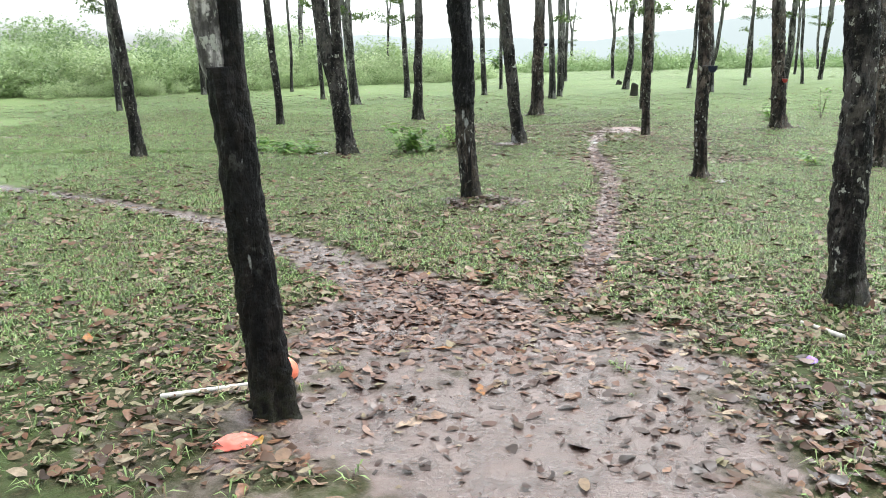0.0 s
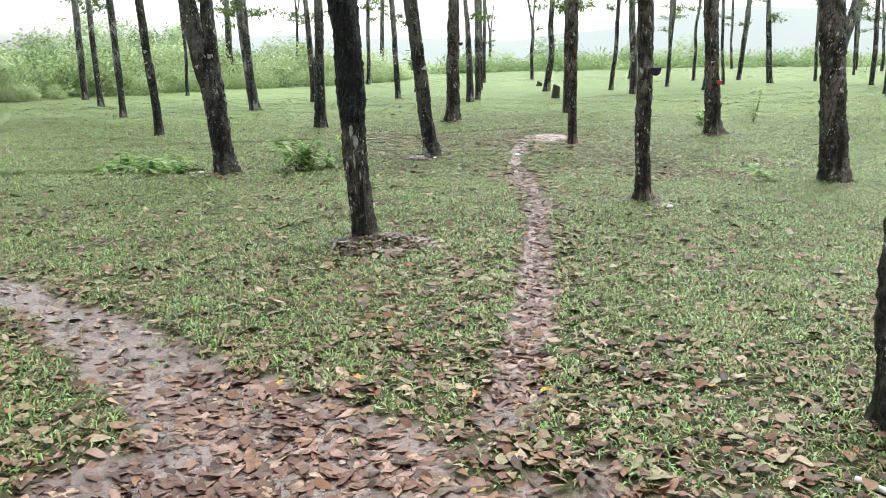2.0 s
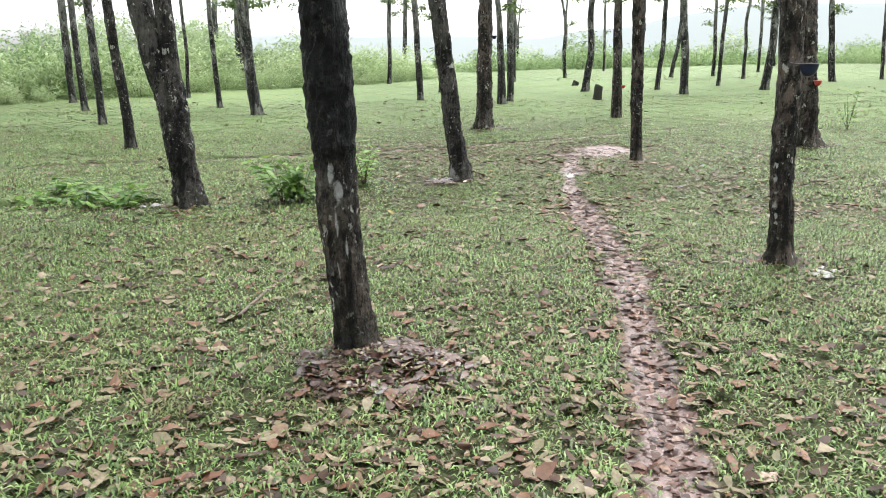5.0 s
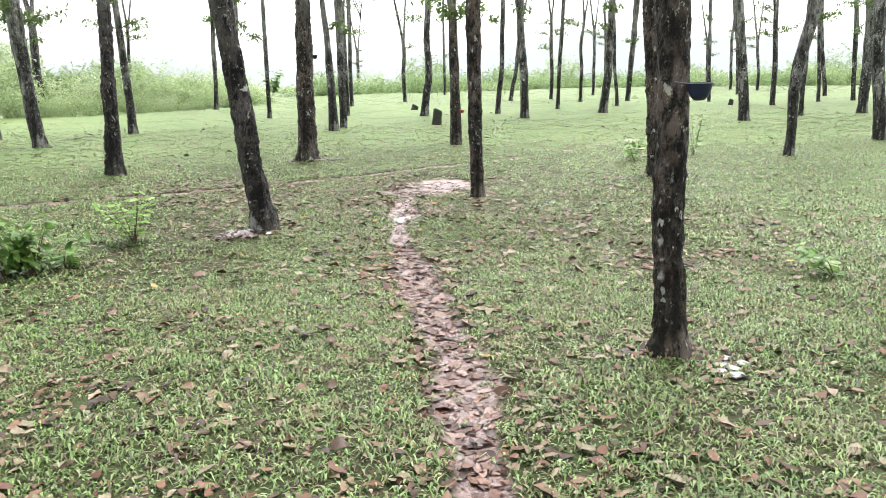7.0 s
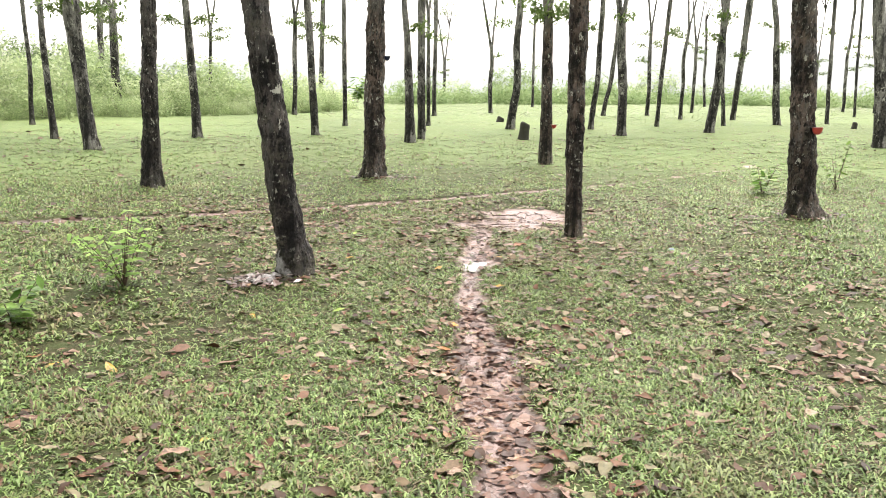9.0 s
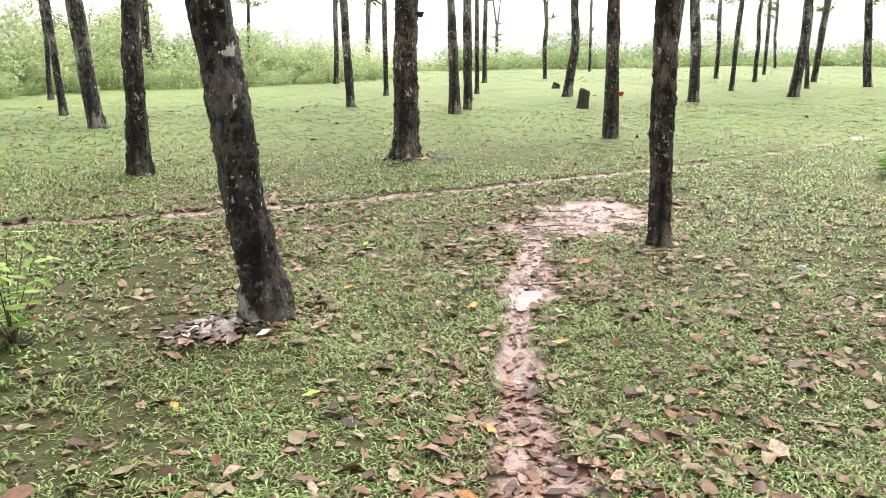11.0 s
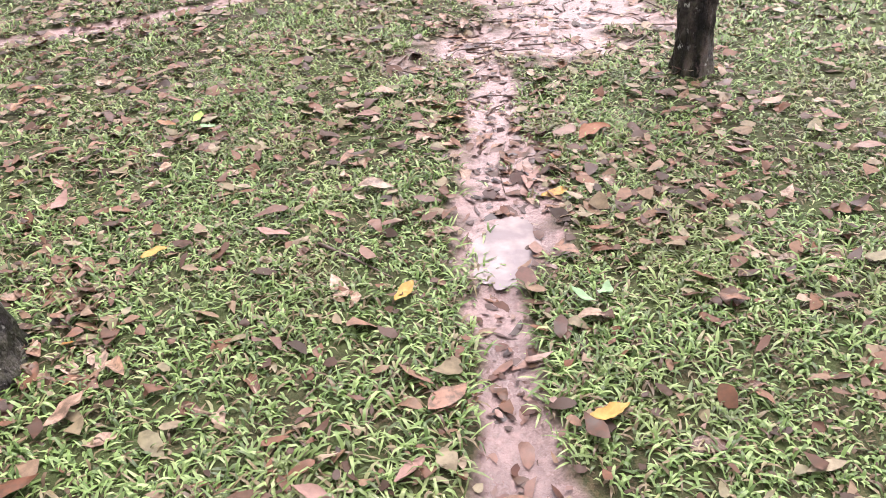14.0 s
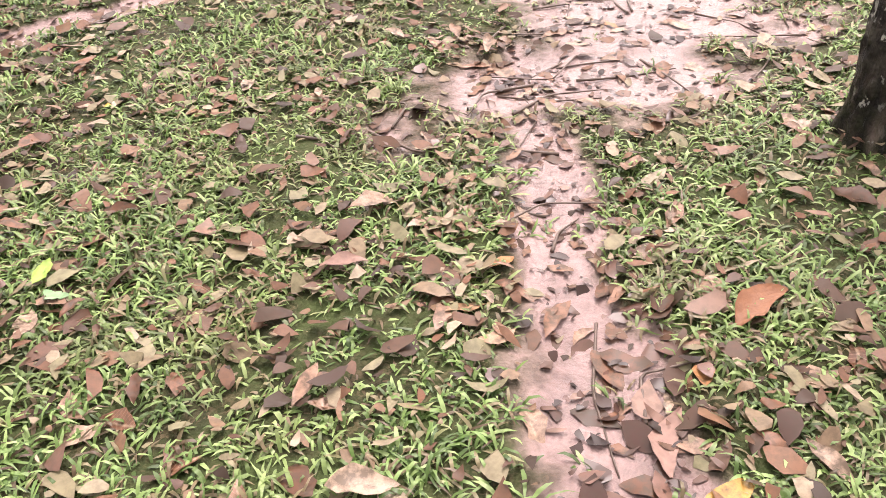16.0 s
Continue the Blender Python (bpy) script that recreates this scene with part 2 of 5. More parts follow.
DARK_STOPS = [(0.0, (0.02, 0.012, 0.01)), (0.5, (0.06, 0.03, 0.022)), (1.0, (0.13, 0.07, 0.05))]
LITTER_MAT = leaf_material("fallen_leaves", LITTER_STOPS, 0.42, 0.0, 0.75, 0.0, None, 0.22)
SCRAP_MAT = leaf_material("broken_brown_leaves", [(0.0, (0.03, 0.016, 0.011)), (0.5, (0.10, 0.05, 0.033)), (1.0, (0.21, 0.12, 0.078))], 0.45, 0.0, 0.4, 0.0, None, 0.25)
TAN_MAT = leaf_material("tan_leaf_scraps", [(0.0, (0.025, 0.014, 0.008)), (0.25, (0.075, 0.038, 0.022)), (0.45, (0.15, 0.068, 0.036)), (0.65, (0.18, 0.125, 0.075)), (0.85, (0.17, 0.155, 0.085)), (1.0, (0.30, 0.23, 0.16))], 0.5, 0.0, 0.4, 0.0, None, 0.2)
TRAIL_MAT = leaf_material("trail_leaf_scraps", [(0.0, (0.028, 0.012, 0.008)), (0.4, (0.085, 0.037, 0.025)), (0.75, (0.155, 0.08, 0.056)), (1.0, (0.27, 0.175, 0.135))], 0.38, 0.0, 0.4, 0.0, None, 0.25)
WASHED_MAT = leaf_material("bleached_leaves", [(0.0, (0.05, 0.03, 0.025)), (0.35, (0.16, 0.10, 0.085)), (0.7, (0.34, 0.27, 0.25)), (1.0, (0.52, 0.47, 0.45))], 0.35, 0.0, 0.4, 0.0, None, 0.35)
DEBRIS_MAT = leaf_material("trodden_leaf_scraps", DARK_STOPS, 0.3, 0.0)
TWIG_MAT = plain_material("wet_twig", (0.10, 0.065, 0.045), 0.5, 60, 0.6, 0.3)
PALE_WOOD = plain_material("peeled_wood", (0.62, 0.58, 0.52), 0.5, 25, 0.4, 0.2)
ORANGE = plain_material("orange_plastic", (0.85, 0.21, 0.12), 0.3, 12, 0.3, 0.2)
CORAL = plain_material("coral_plastic_film", (0.82, 0.20, 0.14), 0.35, 14, 0.35, 0.3)
SLATE = plain_material("blue_grey_film", (0.22, 0.27, 0.36), 0.4, 20, 0.3, 0.2)
LILAC = plain_material("lilac_wrapper", (0.36, 0.20, 0.72), 0.6, 20, 0.3, 0.2)
NAVY = plain_material("dark_blue_plastic", (0.012, 0.018, 0.05), 0.35, 10, 0.3)
RED = plain_material("red_plastic", (0.50, 0.07, 0.06), 0.35, 10, 0.4)
LATEX = plain_material("white_latex", (0.25, 0.235, 0.22), 0.3, 25, 0.5, 0.3)
WIRE = plain_material("steel_wire", (0.25, 0.25, 0.25), 0.4, 30, 0.3)


# ---- mesh helpers ----
def mesh_np(name, verts, faces, smooth=True):
    """A mesh from an array of vertices and arrays of faces (all tris, or all quads, in each array)."""
    me = bpy.data.meshes.new(name)
    faces = [f for f in (faces if isinstance(faces, list) else [faces]) if len(f)]
    loops = np.concatenate([f.ravel() for f in faces]).astype(np.int32)
    sizes = np.concatenate([np.full(len(f), f.shape[1]) for f in faces]).astype(np.int32)
    starts = np.concatenate(([0], np.cumsum(sizes)[:-1])).astype(np.int32)
    me.vertices.add(len(verts))
    me.vertices.foreach_set("co", np.asarray(verts, dtype=np.float32).ravel())
    me.loops.add(len(loops))
    me.loops.foreach_set("vertex_index", loops)
    me.polygons.add(len(sizes))
    me.polygons.foreach_set("loop_start", starts)
    me.polygons.foreach_set("loop_total", sizes)
    me.polygons.foreach_set("use_smooth", np.full(len(sizes), smooth))
    me.update(calc_edges=True)
    return me


def part(name, data, material, parent=None, label=""):
    """Links a mesh or bmesh as one object, under a thing or a part."""
    if isinstance(data, bmesh.types.BMesh):
        me = bpy.data.meshes.new(name)
        data.to_mesh(me)
        data.free()
        data = me
    if material and not data.materials:
        data.materials.append(material)
    ob = new(name, data)
    ob.parent = parent
    return tagged(ob, label)


def thing(name, x, y, z, label, category, group="", turn=0.0):
    ob = new(name)
    ob.empty_display_size = 0.1
    ob.matrix_basis = pose(x, y, z, 0, 0, turn)
    return tagged(ob, label, category, group)


def tube(points, radii, sides=10, rough=0.0, seed=0.0, lobes=0.0):
    """Vertices and faces of a bent, tapering, slightly uneven tube, closed at both ends."""
    pts = np.array(points, float)
    n = len(pts)
    tan = np.gradient(pts, axis=0)
    tan /= np.linalg.norm(tan, axis=1)[:, None]
    ref = np.array((1.0, 0.0, 0.0)) if abs(tan[0][0]) < 0.8 else np.array((0.0, 1.0, 0.0))
    u = ref - tan * (tan @ ref)[:, None]
    u /= np.linalg.norm(u, axis=1)[:, None]
    w = np.cross(tan, u)
    ang = np.arange(sides) * 2 * math.pi / sides
    r = np.repeat(np.array(radii, float)[:, None], sides, 1)
    if rough:
        for i in range(n):
            for j in range(sides):
                c, s = math.cos(ang[j]), math.sin(ang[j])
                q = Vector((c * 1.3 + seed, s * 1.3 - seed, pts[i][2] * 2.2 + seed * 3))
                q2 = Vector((c * 4 + seed, s * 4, pts[i][2] * 9))
                q3 = Vector((c * 9 + seed, s * 9, pts[i][2] * 26))
                r[i, j] *= 1 + rough * noise.noise(q) + 0.6 * rough * noise.noise(q2) + 0.85 * rough * noise.noise(q3)
    if lobes:
        fall = np.exp(-(pts[:, 2] - pts[0, 2]) / 0.13)[:, None]
        r *= 1 + lobes * fall * (0.75 + 0.5 * np.cos(4 * ang + seed)[None, :] + 0.25 * np.cos(7 * ang + 2 * seed)[None, :])
    v = pts[:, None, :] + u[:, None, :] * (r * np.cos(ang))[:, :, None] + w[:, None, :] * (r * np.sin(ang))[:, :, None]
    v = v.reshape(-1, 3)
    i, j = np.meshgrid(np.arange(n - 1), np.arange(sides), indexing="ij")
    a, b = i * sides + j, i * sides + (j + 1) % sides
    quads = np.stack((a, b, b + sides, a + sides), -1).reshape(-1, 4)
    v = np.vstack((v, pts[:1], pts[-1:]))
    k = np.arange(sides)
    low = np.stack((np.full(sides, n * sides), (k + 1) % sides, k), -1)
    top = np.stack((np.full(sides, n * sides + 1), (n - 1) * sides + k, (n - 1) * sides + (k + 1) % sides), -1)
    return v, [quads, np.vstack((low, top))]


def joined(pieces):
    """Several (vertices, [quads, tris]) in one."""
    vs, qs, ts, o = [], [], [], 0
    for v, (q, t) in pieces:
        vs.append(v), qs.append(q + o), ts.append(t + o)
        o += len(v)
    return np.vstack(vs), [np.vstack(qs), np.vstack(ts)]


# ---- the lie of the land ----
def lattice(x, y, seed):
    """Smooth value noise on arrays, 0 to 1."""
    xi, yi = np.floor(x), np.floor(y)
    fx, fy = x - xi, y - yi
    fx, fy = fx * fx * (3 - 2 * fx), fy * fy * (3 - 2 * fy)

    def rnd(a, b):
        s = np.sin(a * 127.1 + b * 311.7 + seed * 74.7) * 43758.5453
        return s - np.floor(s)

    return (rnd(xi, yi) * (1 - fx) + rnd(xi + 1, yi) * fx) * (1 - fy) + (rnd(xi, yi + 1) * (1 - fx) + rnd(xi + 1, yi + 1) * fx) * fy


def near_line(x, y, pts, widths):
    """1 in the middle of a trail, 0.5 at its edge, falling to 0."""
    out = np.zeros_like(x)
    for (ax, ay), (bx, by), wa, wb in zip(pts, pts[1:], widths, widths[1:]):
        dx, dy = bx - ax, by - ay
        t = np.clip(((x - ax) * dx + (y - ay) * dy) / (dx * dx + dy * dy), 0, 1)
        d = np.hypot(x - ax - t * dx, y - ay - t * dy)
        out = np.maximum(out, 1 - 0.5 * d / (wa + (wb - wa) * t))
    return np.clip(out, 0, 1)


def blob(x, y, cx, cy, rx, ry, turn=0.0):
    c, s = math.cos(radians(turn)), math.sin(radians(turn))
    u, v = ((x - cx) * c + (y - cy) * s) / rx, (-(x - cx) * s + (y - cy) * c) / ry
    return np.clip(1 - 0.5 * np.hypot(u, v), 0, 1)


MAIN = [(0.95, 5.3), (1.27, 6.55), (1.40, 7.05), (1.52, 7.6), (1.71, 8.65), (1.83, 9.34), (1.98, 10.1), (2.10, 10.65), (2.2, 11.2), (2.22, 12.0), (2.29, 12.7), (2.37, 13.3), (2.43, 13.85), (2.44, 14.4), (2.51, 15.0), (2.57, 15.4), (2.64, 15.68), (2.75, 15.97), (2.84, 16.4), (2.86, 16.75), (2.95, 17.05), (3.0, 17.35)]
MAIN_W = [0.14, 0.13, 0.12, 0.15, 0.13, 0.10, 0.135, 0.15, 0.13, 0.14, 0.16, 0.17, 0.19, 0.13, 0.085, 0.085, 0.10, 0.17, 0.15, 0.125, 0.115, 0.16]
WEST = [(0.2, 4.9), (-0.55, 5.75), (-1.06, 6.33), (-1.54, 6.9), (-2.65, 7.9), (-3.9, 8.75), (-5.2, 9.45), (-9.0, 11.2)]
WEST_W = [0.5, 0.36, 0.28, 0.22, 0.17, 0.15, 0.14, 0.12]
CROSS = [(-16.0, 14.8), (-6.6, 16.3), (-4.8, 16.8), (-2.0, 17.65), (-0.4, 18.13), (1.0, 18.65), (2.65, 19.45), (4.78, 20.5), (7.12, 21.9), (10.5, 24.5)]
CROSS_W = [0.11, 0.14, 0.14, 0.12, 0.11, 0.11, 0.10, 0.085, 0.07, 0.04]


PUDDLES = [(2.675, 15.71, 0.095, 0.20, -24)]


def mud_at(x, y):
    wob = 0.36 * (lattice(x * 2.3, y * 2.3, 3) - 0.5) + 0.38 * (lattice(x * 7, y * 7, 4) - 0.5) + 0.2 * (lattice(x * 17, y * 17, 5) - 0.5)
    m = near_line(x, y, MAIN, MAIN_W)
    m = np.maximum(m, near_line(x, y, WEST, WEST_W))
    m = np.maximum(m, near_line(x, y, CROSS, CROSS_W) * (0.55 + 0.42 * np.clip(2.2 * lattice(x * 1.3, y * 1.3, 51) - 0.3 + 0.9 * np.clip(x + 2, 0, 1) * np.clip(4 - x, 0, 1), 0, 1)))
    m = np.maximum(m, blob(x, y, 0.35, 3.3, 1.15, 1.55))
    m = np.maximum(m, blob(x, y, 0.1, 1.0, 1.6, 2.0))
    m = np.maximum(m, blob(x, y, -0.15, 4.75, 0.75, 0.75))
    m = np.maximum(m, blob(x, y, 3.28, 17.68, 0.62, 0.30, 8))
    m = np.maximum(m, blob(x, y, 3.70, 18.25, 0.58, 0.58, 20))
    m = np.maximum(m, blob(x, y, 2.68, 15.72, 0.16, 0.24, -20))
    return np.clip(m + wob * (m > 0.05) * 0.8, 0, 1)


def litter_at(x, y):
    """How thick the fallen leaves lie, 0 to 1."""
    d = near_line(x, y, MAIN, [w * 1.7 for w in MAIN_W]) * np.clip(1.0 - (y - 14) * 0.3, 0.5, 1.0)
    d = np.maximum(d, 0.95 * blob(x, y, 0.2, 4.9, 2.6, 1.7))
    d = np.maximum(d, 0.3 * blob(x, y, 0.4, 6.8, 2.6, 1.8))
    d = np.maximum(d, 0.55 * blob(x, y, 0.2, 3.4, 2.9, 2.4))
    d = np.maximum(d, near_line(x, y, WEST, [w * 1.8 for w in WEST_W]) * 0.9)
    d = np.maximum(d, 0.55 * blob(x, y, 2.9, 17.9, 1.3, 0.8))
    d = np.maximum(d, 0.6 * blob(x, y, 1.6, 17.6, 1.4, 1.1))
    for tx, ty, r in ((0.45, 9.0, 0.36), (0.92, 15.3, 0.42), (3.42, 10.7, 0.3), (-2.3, 13.75, 0.45), (2.7, 4.9, 0.5), (-0.8, 3.2, 1.2), (7.1, 18.1, 0.4), (2.0, 21.6, 0.5)):
        d = np.maximum(d, 1.2 * blob(x, y, tx, ty, r, r))
    patch = lattice(x * 0.9, y * 0.9, 11) * 0.6 + lattice(x * 2.6, y * 2.6, 12) * 0.4
    bare = np.clip(1.6 * blob(x, y, 0.55, 2.6, 0.95, 1.25) - 0.5, 0, 0.85)
    wet = sum(np.clip(3 * blob(x, y, *p) - 1.5, 0, 1) for p in PUDDLES)
    return np.clip((d * (0.5 + patch) + 0.72 * patch * patch) * (1 - bare) * np.clip(1 - 0.9 * wet, 0, 1), 0, 1)


def drift(x, y, seed):
    """Where the wind has heaped leaves: small separate patches, 0 to 1."""
    return np.clip(3.2 * (0.6 * lattice(x * 1.5, y * 1.5, seed) + 0.4 * lattice(x * 4.1, y * 4.1, seed + 1) - 0.5), 0, 1)


def beyond_edge(x, y):
    """How far a point lies behind the weedy edge of the plantation."""
    return np.minimum((x + 11.5) * -0.867 + (y - 27.5) * 0.499, (x + 11.5) * -0.355 + (y - 27.5) * 0.935)


def lie(x, y):
    """Height of the ground, on arrays: level by the trail, rising gently ahead and to both sides."""
    z = 0.022 * np.clip(y - 14, 0, 22) + 0.004 * np.clip(y - 36, 0, 60) + 0.015 * np.clip(-x - 2, 0, 12) + 0.012 * np.clip(x - 5, 0, 30)
    z = z + 0.11 * np.clip(beyond_edge(x, y) - 3, 0, 14) * np.clip((3 - x) / 9, 0, 1)
    near = np.exp(-((x - 1.5) / 14) ** 2)
    z = z + 0.06 * np.clip(2 * blob(x, y, 0.40, 8.93, 0.36, 0.26) - 1, 0, 1)
    z = z + 0.05 * (lattice(x * 0.45, y * 0.45, 21) - 0.5) * near + 0.022 * (lattice(x * 2.1, y * 2.1, 22) - 0.5)
    return z


def ditch_at(x, y):
    return np.clip(near_line(x, y, [(-9.0, 13.3), (-5.1, 13.75), (-3.8, 14.0), (-2.5, 14.1)], [0.26, 0.24, 0.2, 0.15]) * 2 - 0.7, 0, 1)


def ground_z(x, y):
    m = mud_at(x, y)
    deep = np.clip((m - 0.35) * 2.2, 0, 1)
    rut = 0.02 * (lattice(x * 9, y * 9, 31) - 0.5) + 0.012 * (lattice(x * 21, y * 21, 32) - 0.5)
    pit = sum(np.clip(2.4 * blob(x, y, *p) - 1.2, 0, 1) for p in PUDDLES)
    return lie(x, y) - 0.028 * deep + rut * deep * (1 - np.clip(pit, 0, 1)) - 0.03 * pit - 0.32 * ditch_at(x, y)


def gz(x, y):
    return float(ground_z(np.array([float(x)]), np.array([float(y)]))[0])


def axis(lo, hi, step, far_lo, far_hi):
    mid = np.arange(lo, hi + step / 2, step)
    up, down = [hi], [lo]
    s = step
    while up[-1] < far_hi:
        s *= 1.13
        up.append(up[-1] + s)
    s = step
    while down[-1] > far_lo:
        s *= 1.13
        down.append(down[-1] - s)
    return np.concatenate((np.array(down[:0:-1]), mid, np.array(up[1:])))


gx, gy = axis(-5.0, 7.0, 0.068, -700, 700), axis(0.5, 20.5, 0.068, -300, 1200)
GX, GY = np.meshgrid(gx, gy, indexing="ij")
GZ = ground_z(GX.ravel(), GY.ravel())
nx, ny = len(gx), len(gy)
ii, jj = np.meshgrid(np.arange(nx - 1), np.arange(ny - 1), indexing="ij")
cell = ii * ny + jj
ground_mesh = mesh_np("ground", np.stack((GX.ravel(), GY.ravel(), GZ), -1), np.stack((cell, cell + ny, cell + ny + 1, cell + 1), -1).reshape(-1, 4))
ground_mesh.attributes.new("mud", "FLOAT", "POINT").data.foreach_set("value", mud_at(GX.ravel(), GY.ravel()).astype(np.float32))
lush = np.clip((np.hypot(GX.ravel() - 1.3 - 0.13 * (GY.ravel() - 9), np.maximum(np.abs(GY.ravel() - 11) - 7, 0)) - 1.6) / 7, 0.08, 1) * np.clip(0.75 + 0.5 * lattice(GX.ravel() * 0.3, GY.ravel() * 0.3, 41), 0, 1)
rosy = np.clip((GY.ravel() - 12.5) / 4, 0, 1) * np.clip(0.9 + 0.45 * GX.ravel(), 0.12, 1) * np.clip(1.2 - 0.4 * lattice(GX.ravel() * 1.2, GY.ravel() * 1.2, 43), 0, 1)
rosy = np.maximum(rosy, 0.55 * np.clip(3 * near_line(GX.ravel(), GY.ravel(), MAIN, MAIN_W) - 0.9, 0, 1) * np.clip(GY.ravel() - 5.4, 0, 1))
ground_mesh.attributes.new("rosy", "FLOAT", "POINT").data.foreach_set("value", rosy.astype(np.float32))
ground_mesh.attributes.new("lush", "FLOAT", "POINT").data.foreach_set("value", lush.astype(np.float32))
tagged(part("ground", ground_mesh, ground_material()), "wet grassy plantation floor with bare reddish clay trails", "ground", kind="structure")


# ---- far hills, their mist a pale glow ----
def hills():
    k = Mat("mist_glow_hills", 1.0, 0.0)
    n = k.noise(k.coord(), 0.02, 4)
    # mist is put into this pale emission; the slopes glow over a near-black base
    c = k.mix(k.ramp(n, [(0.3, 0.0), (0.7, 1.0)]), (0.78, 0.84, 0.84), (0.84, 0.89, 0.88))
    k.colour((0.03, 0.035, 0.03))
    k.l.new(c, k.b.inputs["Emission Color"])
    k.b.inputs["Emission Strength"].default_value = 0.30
    ang = np.linspace(radians(18), radians(162), 140)
    top = 6 + 9 * lattice(ang * 5, ang * 0, 5) + 4 * lattice(ang * 19, ang * 0, 6) + 14 * np.exp(-((ang - radians(62)) / 0.22) ** 2)
    r = 330 + 30 * lattice(ang * 8, ang * 0, 7)
    c, s = np.cos(ang), np.sin(ang)
    rows = [np.stack((c * (r + d), s * (r + d), top * f - 1), -1) for d, f in ((0, -0.2), (12, 0.45), (30, 0.85), (60, 1.0), (130, -0.3))]
    v = np.concatenate(rows)
    m = len(ang)
    i, j = np.meshgrid(np.arange(4), np.arange(m - 1), indexing="ij")
    a = i * m + j
    tagged(part("backdrop", mesh_np("backdrop", v, np.stack((a, a + 1, a + m + 1, a + m), -1).reshape(-1, 4)), k.m), "low hills far beyond the plantation, mist put into a pale glow", "hills", kind="structure")


hills()


# ---- leaves ----
def scatter_leaves(rng, centres, sizes, yaw, pitch, roll, wide=0.42, curl=0.25, bend=0.2, full=False, tiny=False):
    """Many leaf blades, each folded and bent; full ones have more sections and ragged edges."""
    n = len(centres)
    if full:
        st = np.array([0.07, 0.2, 0.37, 0.56, 0.74, 0.90])
        hw = np.array([0.34, 0.74, 0.98, 0.96, 0.70, 0.30])
        u = np.concatenate(([0.0], np.repeat(st, 3), [1.0])) - 0.5
        v = np.concatenate(([0.0], (hw[:, None] * np.array([-1.0, 0.0, 1.0])).ravel(), [0.0]))
        tri = [(0, 1, 2), (0, 2, 3)]
        for q in range(1, 14, 3):
            tri += [(q, q + 3, q + 4), (q, q + 4, q + 1), (q + 1, q + 4, q + 5), (q + 1, q + 5, q + 2)]
        tri = np.array(tri + [(16, 19, 17), (17, 19, 18)])
    else:
        u = np.array([0.0, 0.3, 0.3, 0.3, 0.68, 0.68, 0.68, 1.0]) - 0.5
        v = np.array([0.0, -0.85, 0.0, 0.85, -0.8, 0.0, 0.8, 0.0])
        tri = np.array([(0, 1, 2), (0, 2, 3), (1, 4, 5), (1, 5, 2), (2, 5, 6), (2, 6, 3), (4, 7, 5), (5, 7, 6)])
    if tiny:
        u, v = np.array([-0.5, 0.05, 0.5, 0.05]), np.array([0.0, -0.9, 0.0, 0.9])
        tri = np.array([(0, 1, 2), (0, 2, 3)])
    m = len(u)
    cu = curl * rng.uniform(-0.6, 1.2, n)
    be = bend * rng.uniform(-1, 1, n)
    wd = wide * rng.uniform(0.75, 1.2, n)
    L = np.asarray(sizes)[:, None]
    ragged = rng.uniform(0.68, 1.12, (n, m)) if full else np.ones((n, m))
    lift = rng.normal(0, 0.035, (n, m)) * np.abs(v)[None, :] + 0.03 * np.sin(u[None, :] * rng.uniform(5, 11, n)[:, None] + rng.uniform(0, 6, n)[:, None]) if full else 0.0
    bow = rng.normal(0, 0.16, n)[:, None] if full else 0.0
    x = u[None, :] * L
    y = v[None, :] * ragged * 0.5 * wd[:, None] * L + bow * (u[None, :] ** 2) * L
    z = (cu[:, None] * np.abs(v)[None, :] * 0.5 * wd[:, None] + be[:, None] * (u[None, :] ** 2) * 1.4 + lift) * L
    cr, sr = np.cos(roll)[:, None], np.sin(roll)[:, None]
    y, z = y * cr - z * sr, y * sr + z * cr
    cp, sp = np.cos(pitch)[:, None], np.sin(pitch)[:, None]
    x, z = x * cp - z * sp, x * sp + z * cp
    cy, sy = np.cos(yaw)[:, None], np.sin(yaw)[:, None]
    x, y = x * cy - y * sy, x * sy + y * cy
    pts = np.stack((x, y, z), -1) + np.asarray(centres)[:, None, :]
    return pts.reshape(-1, 3), (tri[None] + m * np.arange(n)[:, None, None]).reshape(-1, 3)


